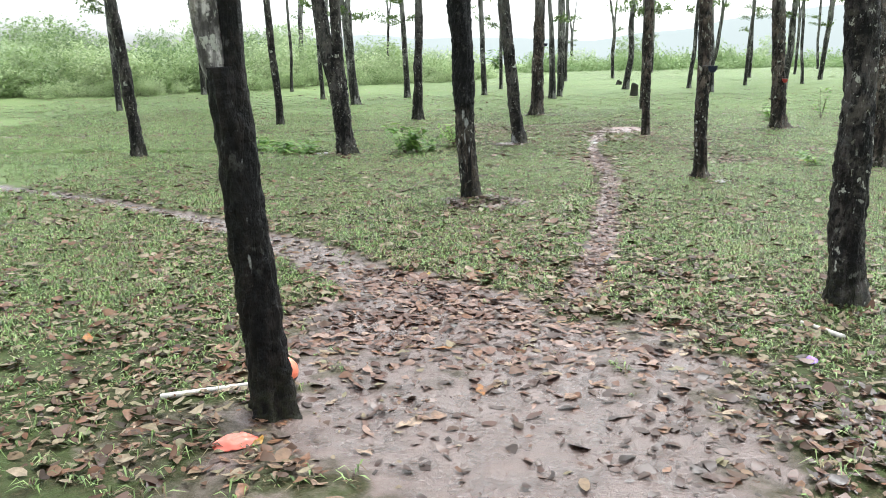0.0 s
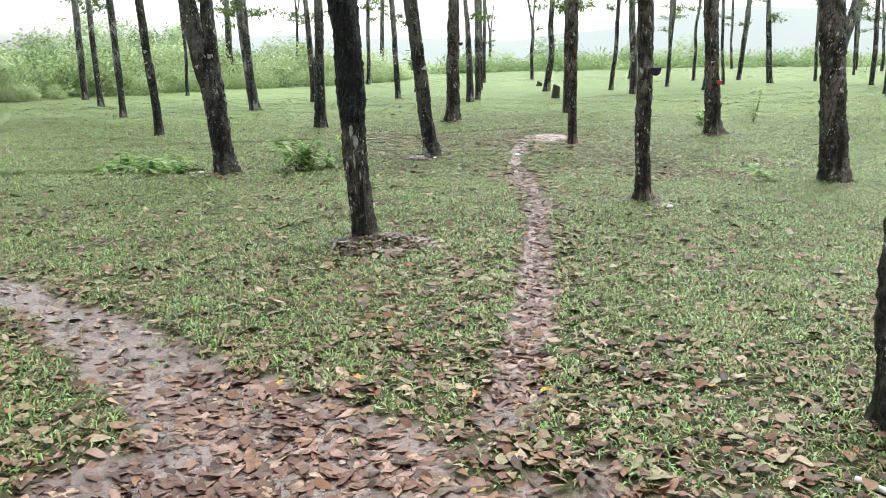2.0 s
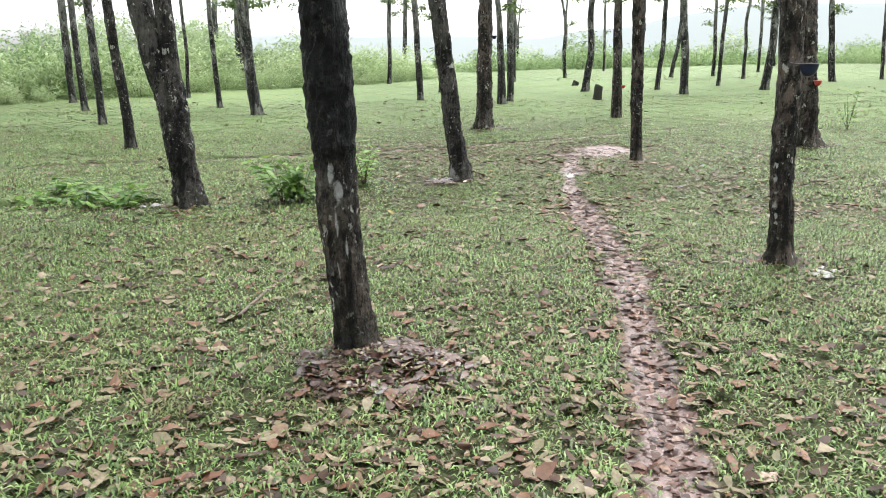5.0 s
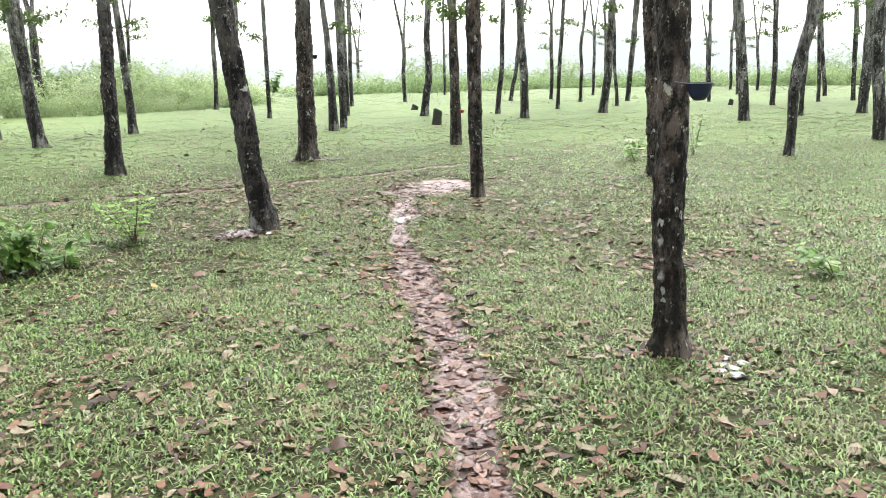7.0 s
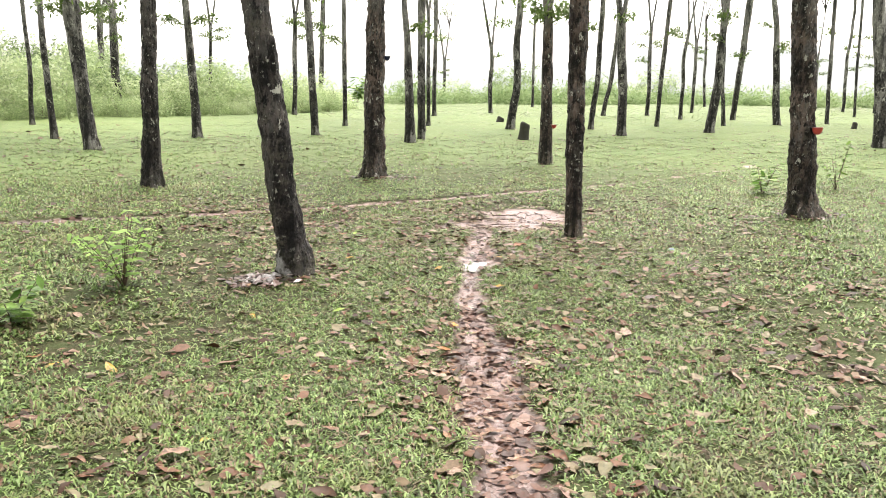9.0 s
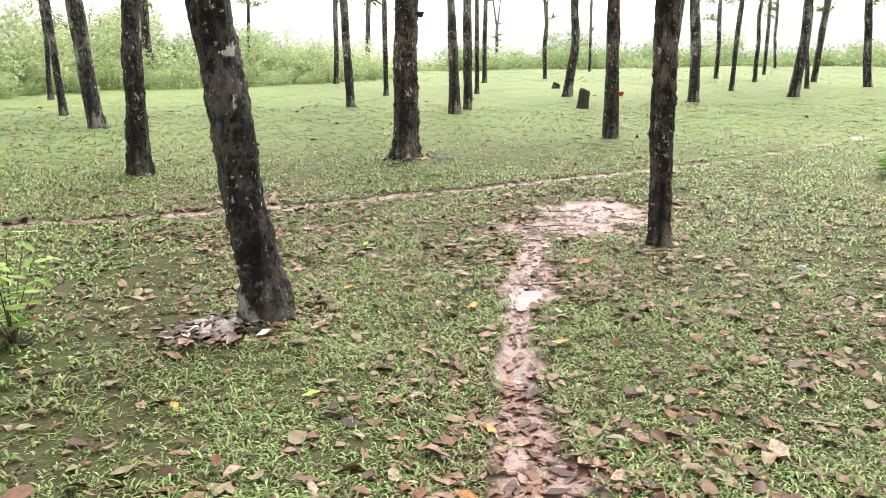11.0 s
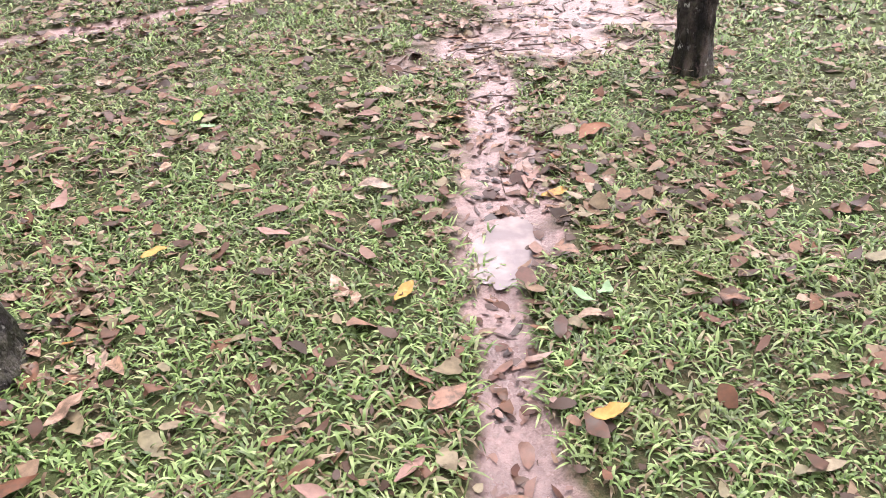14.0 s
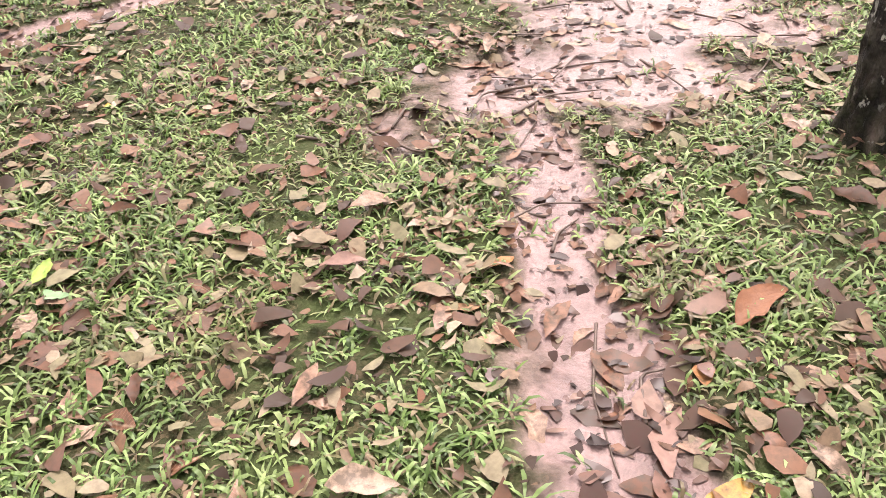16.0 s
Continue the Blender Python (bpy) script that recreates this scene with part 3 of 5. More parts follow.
def shards(rng, centres, sizes, yaw, tilt):
    """Scraps of leaf: narrow pointed blades of eight corners, bowed and curled, many torn off short."""
    n = len(centres)
    L = np.asarray(sizes)[:, None]
    u = np.array([-0.5, -0.24, 0.06, 0.32, 0.5, 0.32, 0.06, -0.24])[None, :] + rng.normal(0, 0.035, (n, 8))
    u = np.minimum(u, rng.uniform(0.05, 0.75, n)[:, None] + rng.normal(0, 0.05, (n, 8)))
    v = np.array([0.0, -0.36, -0.5, -0.34, 0.0, 0.34, 0.5, 0.36])[None, :] * rng.uniform(0.8, 1.15, (n, 8)) * rng.uniform(0.22, 0.62, n)[:, None]
    x, y = u * L, (v + rng.normal(0, 0.3, n)[:, None] * u * u) * L
    z = x * tilt[:, None] + (rng.normal(0.3, 0.9, n)[:, None] * v * v + rng.normal(0, 0.35, n)[:, None] * u * u + rng.normal(0, 0.3, n)[:, None] * v + rng.normal(0, 0.022, (n, 8))) * L
    c, q = np.cos(yaw)[:, None], np.sin(yaw)[:, None]
    x, y = x * c - y * q, x * q + y * c
    pts = np.stack((x, y, z), -1) + np.asarray(centres)[:, None, :]
    tri = np.array([(0, 1, 7), (7, 1, 2), (7, 2, 6), (6, 2, 3), (6, 3, 5), (5, 3, 4)])
    return pts.reshape(-1, 3), (tri[None] + 8 * np.arange(n)[:, None, None]).reshape(-1, 3)


def clump_mesh(name, seed, clumps, per, spread, leaf, shape):
    """A crown: clusters of leaves round points drawn by shape(rng, n)."""
    rng = np.random.default_rng(seed)
    c = shape(rng, clumps)
    pos = np.repeat(c, per, 0) + rng.normal(0, spread, (clumps * per, 3))
    n = len(pos)
    v, f = scatter_leaves(rng, pos, rng.uniform(0.7, 1.3, n) * leaf, rng.uniform(0, 6.28, n), rng.normal(-0.35, 0.4, n), rng.normal(0, 0.5, n), tiny=True)
    return mesh_np(name, v, f, False)


def dome(cx, cz, rx, rz):
    def shape(rng, n):
        d = rng.normal(0, 1, (n, 3))
        d /= np.linalg.norm(d, axis=1)[:, None]
        d *= (rng.uniform(0.25, 1, n) ** 0.5)[:, None]
        return np.stack((cx + d[:, 0] * rx, d[:, 1] * rx, cz + d[:, 2] * rz), -1)
    return shape


CROWNS = [clump_mesh("crown", 100 + i, 48, 11, 0.30, 0.24, dome(0.0, 2.2, 1.7, 1.5)) for i in range(4)]
for me in CROWNS:
    me.materials.append(CROWN_MAT)
BOUGHS = []
for i in range(4):
    rng = np.random.default_rng(50 + i)
    pieces = []
    for kx in range(4):
        a, out = rng.uniform(0, 6.28), rng.uniform(0.5, 1.4)
        pts = [(math.cos(a) * out * t ** 1.3, math.sin(a) * out * t ** 1.3, t * rng.uniform(2.2, 2.6)) for t in np.linspace(0, 1, 6)]
        pieces.append(tube(pts, np.linspace(0.05, 0.012, 6), 6))
    BOUGHS.append(mesh_np("limb", *joined(pieces)))
    BOUGHS[-1].materials.append(BARK)

SHOOTS = []
for i in range(3):
    rng = np.random.default_rng(70 + i)
    pieces, tips = [], []
    for q in range(3):
        a, L = rng.normal(0, 0.5), rng.uniform(0.5, 1.0)
        pts = np.array([(math.cos(a) * L * t, math.sin(a) * L * t, 0.45 * L * (t - 0.4 * t * t)) for t in np.linspace(0, 1, 6)])
        pieces.append(tube(pts, np.linspace(0.011, 0.003, 6), 5))
        for t in np.linspace(0.35, 1.0, 7):
            tips += [[np.interp(t, np.linspace(0, 1, 6), pts[:, d]) for d in range(3)]] * 4
    tips = np.array(tips) + rng.normal(0, 0.07, (len(tips), 3))
    n = len(tips)
    v1, (q1, t1) = joined(pieces)
    v2, t2 = scatter_leaves(rng, tips, rng.uniform(0.09, 0.17, n), rng.uniform(0, 6.28, n), rng.normal(-0.5, 0.4, n), rng.normal(0, 0.4, n))
    SHOOTS.append(mesh_np("shoot", np.vstack((v1, v2)), [q1, np.vstack((t1, t2 + len(v1)))]))
    SHOOTS[-1].materials.append(CROWN_MAT)

tree_count = 0


def rubber_tree(x, y, r0, r1, lx, ly, h, fork=0.0, fine=False, bark=None, bulge=0.0, label="", pale=False, patches=(), collar=0.0, flare=0.0):
    """A rubber tree: flared, uneven trunk leaning by (lx, ly) per metre, boughs and a thin crown high up."""
    global tree_count
    tree_count += 1
    k = tree_count
    rng = np.random.default_rng(1000 + k)
    z = gz(x, y) - 0.03
    bark = bark or ((BARK, BARK, BARK_BROWN)[k % 3] if fine else BARK_FAR)
    t = thing("rubber_tree", x, y, z, label or ("leaning" if abs(lx) > 0.06 else "straight") + " rubber tree with dark wet lichen-spotted bark in the grass", "tree", "rubber trees of the plantation")
    top = 6.6 + rng.uniform(0, 1.2)
    sides, step = (34, 0.035) if fine else (12, 0.28)
    r0, r1 = r0 * 0.92, r1 * 0.92
    amp = 0.04 if fine else 0.075
    bx, by, ph = rng.normal(0, amp), rng.normal(0, amp), rng.uniform(0, 6)
    if not fork and not fine and rng.random() < 0.6:
        fork = rng.uniform(3.0, 4.6)

    def centre(s):
        w = min(s, 1.0)
        return (lx * s + (bx * (math.sin(s * 1.1 + ph) - math.sin(ph)) + 0.3 * bx * math.sin(s * 3.1)) * w * 0.5, ly * s + by * math.sin(s * 0.9 + ph) * w * 0.5, s)

    def radius(s):
        r = r0 + (r1 - r0) * min(s / h, 1.0)
        if s > h:
            r *= 1 - 0.5 * (s - h) / max(10.5 - h, 1.0)
        if bulge and s > bulge:
            r *= 1 + 0.13 * min((s - bulge) / 0.08, 1.0)
        if collar and s < collar + 0.06:
            r *= 1 + 0.22 * min((collar + 0.06 - s) / 0.06, 1.0)
        return max(r, 0.02)

    end = fork if fork else top
    hs = list(np.arange(0, min(end, 3.6), step)) + (list(np.arange(3.6, end, 0.45)) if end > 3.6 else []) + [end]
    if not fine:
        hs = [0, 0.06, 0.14] + [q for q in hs if q > 0.2]
    trunk = part("trunk", mesh_np("trunk", *tube([centre(s) for s in hs], [radius(s) for s in hs], sides, 0.20 if fine else 0.15, k * 1.7, flare or (0.5 if fine else 0.35))), bark, t)
    if patches:
        vals = []
        for vert in trunk.data.vertices:
            c = vert.co
            o = centre(max(c.z, 0.0))
            ang = math.atan2(c.y - o[1], c.x - o[0])
            best = 0.0
            for deg, ph_, w_, h_ in patches:
                da = (ang - radians(deg) + math.pi) % (2 * math.pi) - math.pi
                best = max(best, 1 - 0.5 * ((da * r0 / w_) ** 2 + ((c.z - ph_) / h_) ** 2))
            vals.append(best)
        trunk.data.attributes.new("smear", "FLOAT", "POINT").data.foreach_set("value", vals)
    stems = []
    if fork:
        low = 0.16 if pale else 0.45
        base, rr = centre(fork - low), radius(fork)
        for sgn, share in ((-1, 0.80), (1, 0.62)):
            pts, rad = [], []
            for s in np.linspace(0, top - fork + low, 34 if fine else 16):
                g = min(s / low, 1.0)
                pts.append((base[0] + lx * s + sgn * (rr * 0.46 * g + (0.06 if fine else 0.19 * share) * max(s - low, 0)), base[1] + ly * s, base[2] + s))
                rad.append(max(rr * (0.7 + (share - 0.7) * g) * (1 - 0.5 * s / (top - fork)), 0.02))
            part("stem", mesh_np("stem", *tube(pts, rad, 22 if fine else 8, 0.16, k + sgn)), BARK_PALE if pale and sgn < 0 else bark, t)
            stems.append(pts[-1])
    else:
        stems.append(centre(top))
    for q in range(int(rng.integers(1, 6)) if not fine else 0):
        e = centre(rng.uniform(2.5, max(2.8, min(end, 5.0))))
        shoot = part("shoot", SHOOTS[(k + q) % 3], None, t, "thin leafy side shoot")
        shoot.matrix_basis = pose(e[0], e[1], e[2], 0, 0, rng.uniform(0, 360))
    for i, e in enumerate(stems):
        boughs = part("limb", BOUGHS[(k + i) % 4], None, t)
        boughs.matrix_basis = pose(e[0], e[1], e[2] - 0.1, 0, 0, k * 77 + i * 130)
        crown = part("crown", CROWNS[(k + i) % 4], None, t, "thin high crown of green leaflets")
        crown.matrix_basis = pose(e[0], e[1], e[2], 0, 0, k * 53 + i * 90)
    return t


rubber_tree(-0.74, 3.30, 0.100, 0.084, -0.075, -0.020, 1.8, fork=1.62, fine=True, bark=BARK_BLACK, label="leaning forked rubber tree with black wet bark and paler top", pale=True, patches=[(282, 0.98, 0.007, 0.06), (276, 0.78, 0.007, 0.05), (300, 1.22, 0.008, 0.03)])
rubber_tree(2.69, 5.05, 0.119, 0.103, -0.075, 0.037, 2.0, fine=True, bark=BARK)
rubber_tree(-5.27, 12.89, 0.103, 0.098, -0.079, -0.033, 2.5, fine=True)
rubber_tree(-9.61, 22.26, 0.087, 0.092, -0.017, -0.007, 2.7)
rubber_tree(6.34, 12.12, 0.175, 0.168, -0.088, 0.049, 2.4, fine=True)
rubber_tree(0.205, 9.24, 0.114, 0.120, -0.097, -0.000, 2.2, fine=True, bark=BARK_PANEL, bulge=1.08, label="stout rubber tree with a black tapping panel above brown bark", patches=[(258, 1.02, 0.018, 0.08), (276, 0.93, 0.024, 0.07), (266, 0.76, 0.014, 0.09), (288, 0.62, 0.012, 0.07), (252, 0.5, 0.010, 0.06)])
rubber_tree(3.35, 10.86, 0.090, 0.092, -0.048, 0.015, 2.3, fine=True, bark=BARK_BROWN, label="rubber tree with brown lichen-spotted bark and a latex cup", collar=0.09, patches=[(214, 0.70, 0.022, 0.04), (217, 0.58, 0.018, 0.022), (212, 0.49, 0.024, 0.035), (216, 0.41, 0.02, 0.03), (208, 0.92, 0.012, 0.025), (220, 0.8, 0.012, 0.02)])
rubber_tree(-1.97, 13.93, 0.168, 0.185, -0.102, -0.019, 2.5, fork=1.5, fine=True, bark=BARK, label="leaning forked rubber tree with a wide rooted foot")
rubber_tree(-4.27, 18.81, 0.092, 0.083, -0.049, -0.013, 2.7, fine=True)
rubber_tree(-6.35, 23.11, 0.090, 0.094, -0.030, -0.009, 2.9)
rubber_tree(-8.06, 26.51, 0.094, 0.083, -0.015, -0.005, 3.0)
rubber_tree(-9.50, 29.32, 0.103, 0.119, -0.012, -0.004, 3.2)
rubber_tree(-6.89, 32.18, 0.069, 0.052, -0.016, -0.006, 3.2)
rubber_tree(-4.87, 27.86, 0.082, 0.067, -0.030, -0.010, 3.0)
rubber_tree(-3.45, 25.69, 0.146, 0.162, -0.078, -0.023, 2.8, fork=2.9)
rubber_tree(-6.79, 40.43, 0.189, 0.143, -0.027, -0.007, 4.0)
rubber_tree(-10.42, 50.52, 0.138, 0.177, 0.112, 0.032, 5.0)
rubber_tree(-1.13, 20.61, 0.133, 0.101, -0.005, -0.001, 2.5, fine=True)
rubber_tree(-2.05, 29.43, 0.125, 0.087, -0.058, -0.010, 3.2)
rubber_tree(-4.49, 46.53, 0.076, 0.075, 0.048, 0.008, 4.8)
rubber_tree(1.16, 15.44, 0.127, 0.116, -0.138, -0.010, 2.1, fine=True, bark=BARK, collar=0.2, flare=0.16, label="leaning rubber tree with a swollen foot and a white latex smear", patches=[(222, 0.10, 0.045, 0.13), (205, 0.12, 0.045, 0.13), (240, 0.04, 0.05, 0.07)])
rubber_tree(-0.61, 44.24, 0.109, 0.094, 0.034, 0.002, 4.7)
rubber_tree(0.77, 30.55, 0.112, 0.094, -0.061, -0.002, 3.4)
rubber_tree(-0.06, 63.90, 0.170, 0.166, 0.030, 0.001, 6.8)
rubber_tree(1.55, 34.76, 0.080, 0.069, -0.011, 0.000, 3.8)
rubber_tree(1.99, 21.67, 0.180, 0.138, 0.009, -0.000, 2.7, fine=True)
rubber_tree(3.12, 28.61, 0.138, 0.073, -0.048, 0.004, 3.3)
rubber_tree(3.50, 29.72, 0.109, 0.106, -0.015, 0.001, 3.5)
rubber_tree(4.29, 35.75, 0.075, 0.064, -0.003, 0.000, 4.0)
rubber_tree(5.50, 45.08, 0.101, 0.099, -0.004, 0.000, 5.0)
rubber_tree(11.49, 90.66, 0.172, 0.140, -0.009, 0.001, 9.9)
rubber_tree(9.13, 51.01, 0.119, 0.101, -0.051, 0.009, 5.7, fork=3.5)
rubber_tree(6.66, 33.78, 0.141, 0.103, 0.080, -0.016, 3.9)
rubber_tree(14.87, 66.03, 0.101, 0.100, -0.014, 0.003, 4.3)
rubber_tree(5.38, 24.11, 0.136, 0.094, -0.020, 0.005, 3.0, bark=BARK_BROWN, label="rubber tree with brown lichen-spotted bark and a latex cup")
rubber_tree(3.92, 17.05, 0.088, 0.100, -0.020, 0.006, 2.4, fine=True, bark=BARK_BROWN)
rubber_tree(9.28, 33.91, 0.090, 0.087, 0.043, -0.013, 4.0)
rubber_tree(14.01, 47.26, 0.110, 0.107, 0.102, -0.033, 4.6)
rubber_tree(9.47, 31.52, 0.147, 0.127, -0.031, 0.011, 3.8, fork=3.4)
rubber_tree(16.39, 47.66, 0.112, 0.082, -0.004, 0.002, 5.5)
rubber_tree(12.19, 35.76, 0.078, 0.075, 0.037, -0.015, 4.2)
rubber_tree(15.83, 42.35, 0.085, 0.071, 0.054, -0.023, 4.9)
rubber_tree(21.25, 53.42, 0.097, 0.095, -0.008, 0.003, 6.2)
rubber_tree(29.87, 70.51, 0.112, 0.110, -0.049, 0.022, 8.2)
rubber_tree(12.71, 32.79, 0.157, 0.118, 0.057, -0.027, 3.9)
rubber_tree(14.88, 36.33, 0.070, 0.069, -0.058, 0.028, 3.2)
rubber_tree(18.03, 41.99, 0.121, 0.153, 0.053, -0.026, 5.0)
rubber_tree(17.28, 37.00, 0.145, 0.101, -0.107, 0.060, 4.4)
rubber_tree(7.11, 18.14, 0.166, 0.145, -0.062, 0.037, 2.6, fine=True, flare=0.8, bark=BARK_BROWN, label="rubber tree with brown lichen-spotted bark and a latex cup")
rubber_tree(20.00, 38.23, 0.076, 0.074, -0.033, 0.021, 4.6)
rubber_tree(33.81, 58.45, 0.111, 0.090, 0.002, -0.001, 7.0)
rubber_tree(26.84, 46.79, 0.071, 0.069, -0.034, 0.023, 5.7)
rubber_tree(14.71, 27.56, 0.154, 0.150, -0.070, 0.050, 3.5)
rubber_tree(33.40, 54.68, 0.112, 0.091, -0.024, 0.016, 5.7)
rubber_tree(20.13, 34.02, 0.107, 0.094, -0.031, 0.022, 3.8)
rubber_tree(10.48, 19.69, 0.087, 0.118, 0.069, -0.051, 2.7)
rubber_tree(17.30, 28.55, 0.078, 0.076, -0.023, 0.017, 2.4)
rubber_tree(23.02, 35.21, 0.079, 0.078, -0.052, 0.040, 3.5)
rubber_tree(27.69, 40.80, 0.108, 0.093, -0.076, 0.060, 3.9)
rubber_tree(19.68, 28.81, 0.160, 0.173, 0.004, -0.003, 3.4)
rubber_tree(24.66, 35.23, 0.091, 0.101, -0.045, 0.037, 3.9)
rubber_tree(13.96, 21.48, 0.144, 0.128, -0.050, 0.044, 2.9)
rubber_tree(39.40, 70.80, 0.123, 0.120, -0.046, 0.028, 7.3)


# ---- stumps and logs ----
def stump(x, y, r, h, label):
    t = thing("tree_stump", x, y, gz(x, y) - 0.03, label, "stump")
    hs = [0, 0.04, 0.1, h * 0.5, h * 0.85, h, h + 0.02]
    rs = [r * 1.15, r * 1.05, r, r * 0.97, r, r * 0.98, r * 0.8]
    v, f = tube([(0.01 * i, 0, q) for i, q in enumerate(hs)], rs, 16, 0.14, x)
    part("trunk", mesh_np("trunk", v, f), STUMP_MAT, t)


stump(6.23, 30.0, 0.135, 0.44, "short dark sawn stump standing in bright grass")
stump(18.9, 34.9, 0.09, 0.22, "small dark sawn stump in the meadow")
stump(7.2, 38.4, 0.13, 0.2, "low rotten stump beside a leaning tree")


# ---- latex cups on the trunks ----
def latex_cup(x, y, z, r, material, label, turn):
    """A round-bottomed collecting cup held to the bark by a wire loop."""
    c = thing("latex_cup", x, y, z, label, "cup", "latex cups", turn)
    prof = [(0.02, -1.3), (0.42, -1.24), (0.70, -0.95), (0.90, -0.45), (1.0, 0.1), (1.06, 0.13), (0.97, 0.1), (0.86, -0.42), (0.64, -0.9), (0.38, -1.14), (0.02, -1.2)]
    n = 20
    a = np.arange(n) * 2 * math.pi / n
    v = np.concatenate([np.stack((r * p * np.cos(a), r * p * np.sin(a), np.full(n, r * q)), -1) for p, q in prof])
    i, j = np.meshgrid(np.arange(len(prof) - 1), np.arange(n), indexing="ij")
    p0, p1 = i * n + j, i * n + (j + 1) % n
    part("bowl", mesh_np("bowl", v, np.stack((p0, p1, p1 + n, p0 + n), -1).reshape(-1, 4)), material, c)
    arc = [(r * 1.06 * math.cos(q), r * 1.06 * math.sin(q), r * 0.06) for q in np.linspace(0.5, 5.8, 20)]
    arc = [(r * 1.9, r * 0.25, r * 0.2)] + arc + [(r * 1.9, -r * 0.25, r * 0.2)]
    part("wire", mesh_np("wire", *tube(arc, [0.0025] * len(arc), 6)), WIRE, c, "thin steel holding wire")


latex_cup(3.375, 10.74, 1.52, 0.066, NAVY, "dark blue plastic latex cup wired to a trunk", 150)
latex_cup(7.10, 17.98, 1.2, 0.062, RED, "red latex cup with pale latex rim on a dark trunk", 110)
latex_cup(5.47, 23.95, 0.97, 0.05, RED, "small red latex cup wired to a trunk", 110)
latex_cup(2.19, 21.6, 2.05, 0.05, NAVY, "small dark latex cup high on a trunk", 150)


# ---- shrubs, seedlings and tall weeds ----
def shrub_mesh(seed, leaf, clumps, per, rx, rz, spread):
    return clump_mesh("foliage", seed, clumps, per, spread, leaf, lambda rng, n: np.abs(dome(0, 0, rx, rz)(rng, n) * (0, 0, 1)) + dome(0, 0, rx, rz)(rng, n) * (1, 1, 0))


def stems_mesh(seed, n, rx, h):
    rng = np.random.default_rng(seed)
    pieces = []
    for i in range(n):
        a, o = rng.uniform(0, 6.28), rng.uniform(0.1, 0.8) * rx
        hh = h * rng.uniform(0.6, 1)
        pts = [(math.cos(a) * o * (0.15 + 0.85 * t), math.sin(a) * o * (0.15 + 0.85 * t), -0.05 + hh * t) for t in np.linspace(0, 1, 5)]
        pieces.append(tube(pts, np.linspace(0.012, 0.004, 5), 5))
    return mesh_np("branchwork", *joined(pieces))


WEEDS = [shrub_mesh(200 + i, 0.15, 80, 26, 1.25, 1.5, 0.14) for i in range(4)]
THICKETS = [shrub_mesh(220 + i, 0.22, 88, 24, 1.9, 2.6, 0.18) for i in range(4)]
STEMS = [stems_mesh(240 + i, 9, 1.0, 1.2) for i in range(3)]
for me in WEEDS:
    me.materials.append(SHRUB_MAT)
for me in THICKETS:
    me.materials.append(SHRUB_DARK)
for me in STEMS:
    me.materials.append(TWIG_MAT)


def shrub(x, y, size, tall, k, label, group):
    s = thing("shrub", x, y, gz(x, y) - 0.05, label, "shrub", group, k * 67.0)
    b = part("branchwork", STEMS[k % 3], None, s)
    b.matrix_basis = Matrix.Diagonal((size * 0.8, size * 0.8, size * 0.85, 1))
    f = part("foliage", (THICKETS if tall else WEEDS)[k % 4], None, s)
    f.matrix_basis = Matrix.Diagonal((size, size, size * (0.85 + 0.3 * ((k * 0.37) % 1)), 1))


rs = random.Random(5)
EDGE = [(-26, 22), (-17, 24.5), (-11.5, 27.5), (-9.5, 31.0), (-7.3, 34.8), (-4.5, 38.8), (-2.0, 43.0), (0.3, 48.0), (2.5, 56.0)]
k = 0
ROWS = (
    (0.3, 1.15, (0.30, 0.42, 0.55, 0.7), False, "rank yellow-green weed bush at the plantation edge", "weedy thicket edge"),
    (2.0, 1.5, (0.8, 1.0, 1.2, 1.35), False, "leafy light green bush standing behind the weeds", "bushes behind the weeds"),
    (4.2, 1.9, (0.55, 0.65, 0.72, 0.82), True, "dense tall green bush behind the weeds", "bushes behind the weeds"),
    (8.0, 2.4, (0.55, 0.7, 0.8), True, "large bush on the rise behind the plantation", "bushes on the rise"),
    (13.5, 3.4, (0.6, 0.75, 0.9), True, "large bush on the rise behind the plantation", "bushes on the rise"),
)
for back, gap, sizes, tall, words, group in ROWS:
    for (ax, ay), (bx_, by_) in zip(EDGE, EDGE[1:]):
        length = math.hypot(bx_ - ax, by_ - ay)
        nx_, ny_ = -(by_ - ay) / length, (bx_ - ax) / length
        for i in range(max(1, round(length / gap))):
            f = (i + rs.uniform(0.1, 0.9)) / max(1, round(length / gap))
            out = back + rs.uniform(-0.3, 0.3) * (1 + back * 0.4)
            k += 1
            shrub(ax + (bx_ - ax) * f + nx_ * out, ay + (by_ - ay) * f + ny_ * out, rs.choice(sizes), tall, k, words, group)
# yellow-green far weeds, with distant mist put into the colour as paleness
MIST_WEEDS = leaf_material("mist_paled_weeds", [(0.0, (0.13, 0.21, 0.08)), (0.5, (0.26, 0.36, 0.16)), (1.0, (0.42, 0.48, 0.27))], 0.7, 0.45, 0.2, 0.4)
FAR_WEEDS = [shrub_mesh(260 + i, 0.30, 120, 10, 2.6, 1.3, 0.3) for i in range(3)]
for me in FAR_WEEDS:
    me.materials.append(MIST_WEEDS)
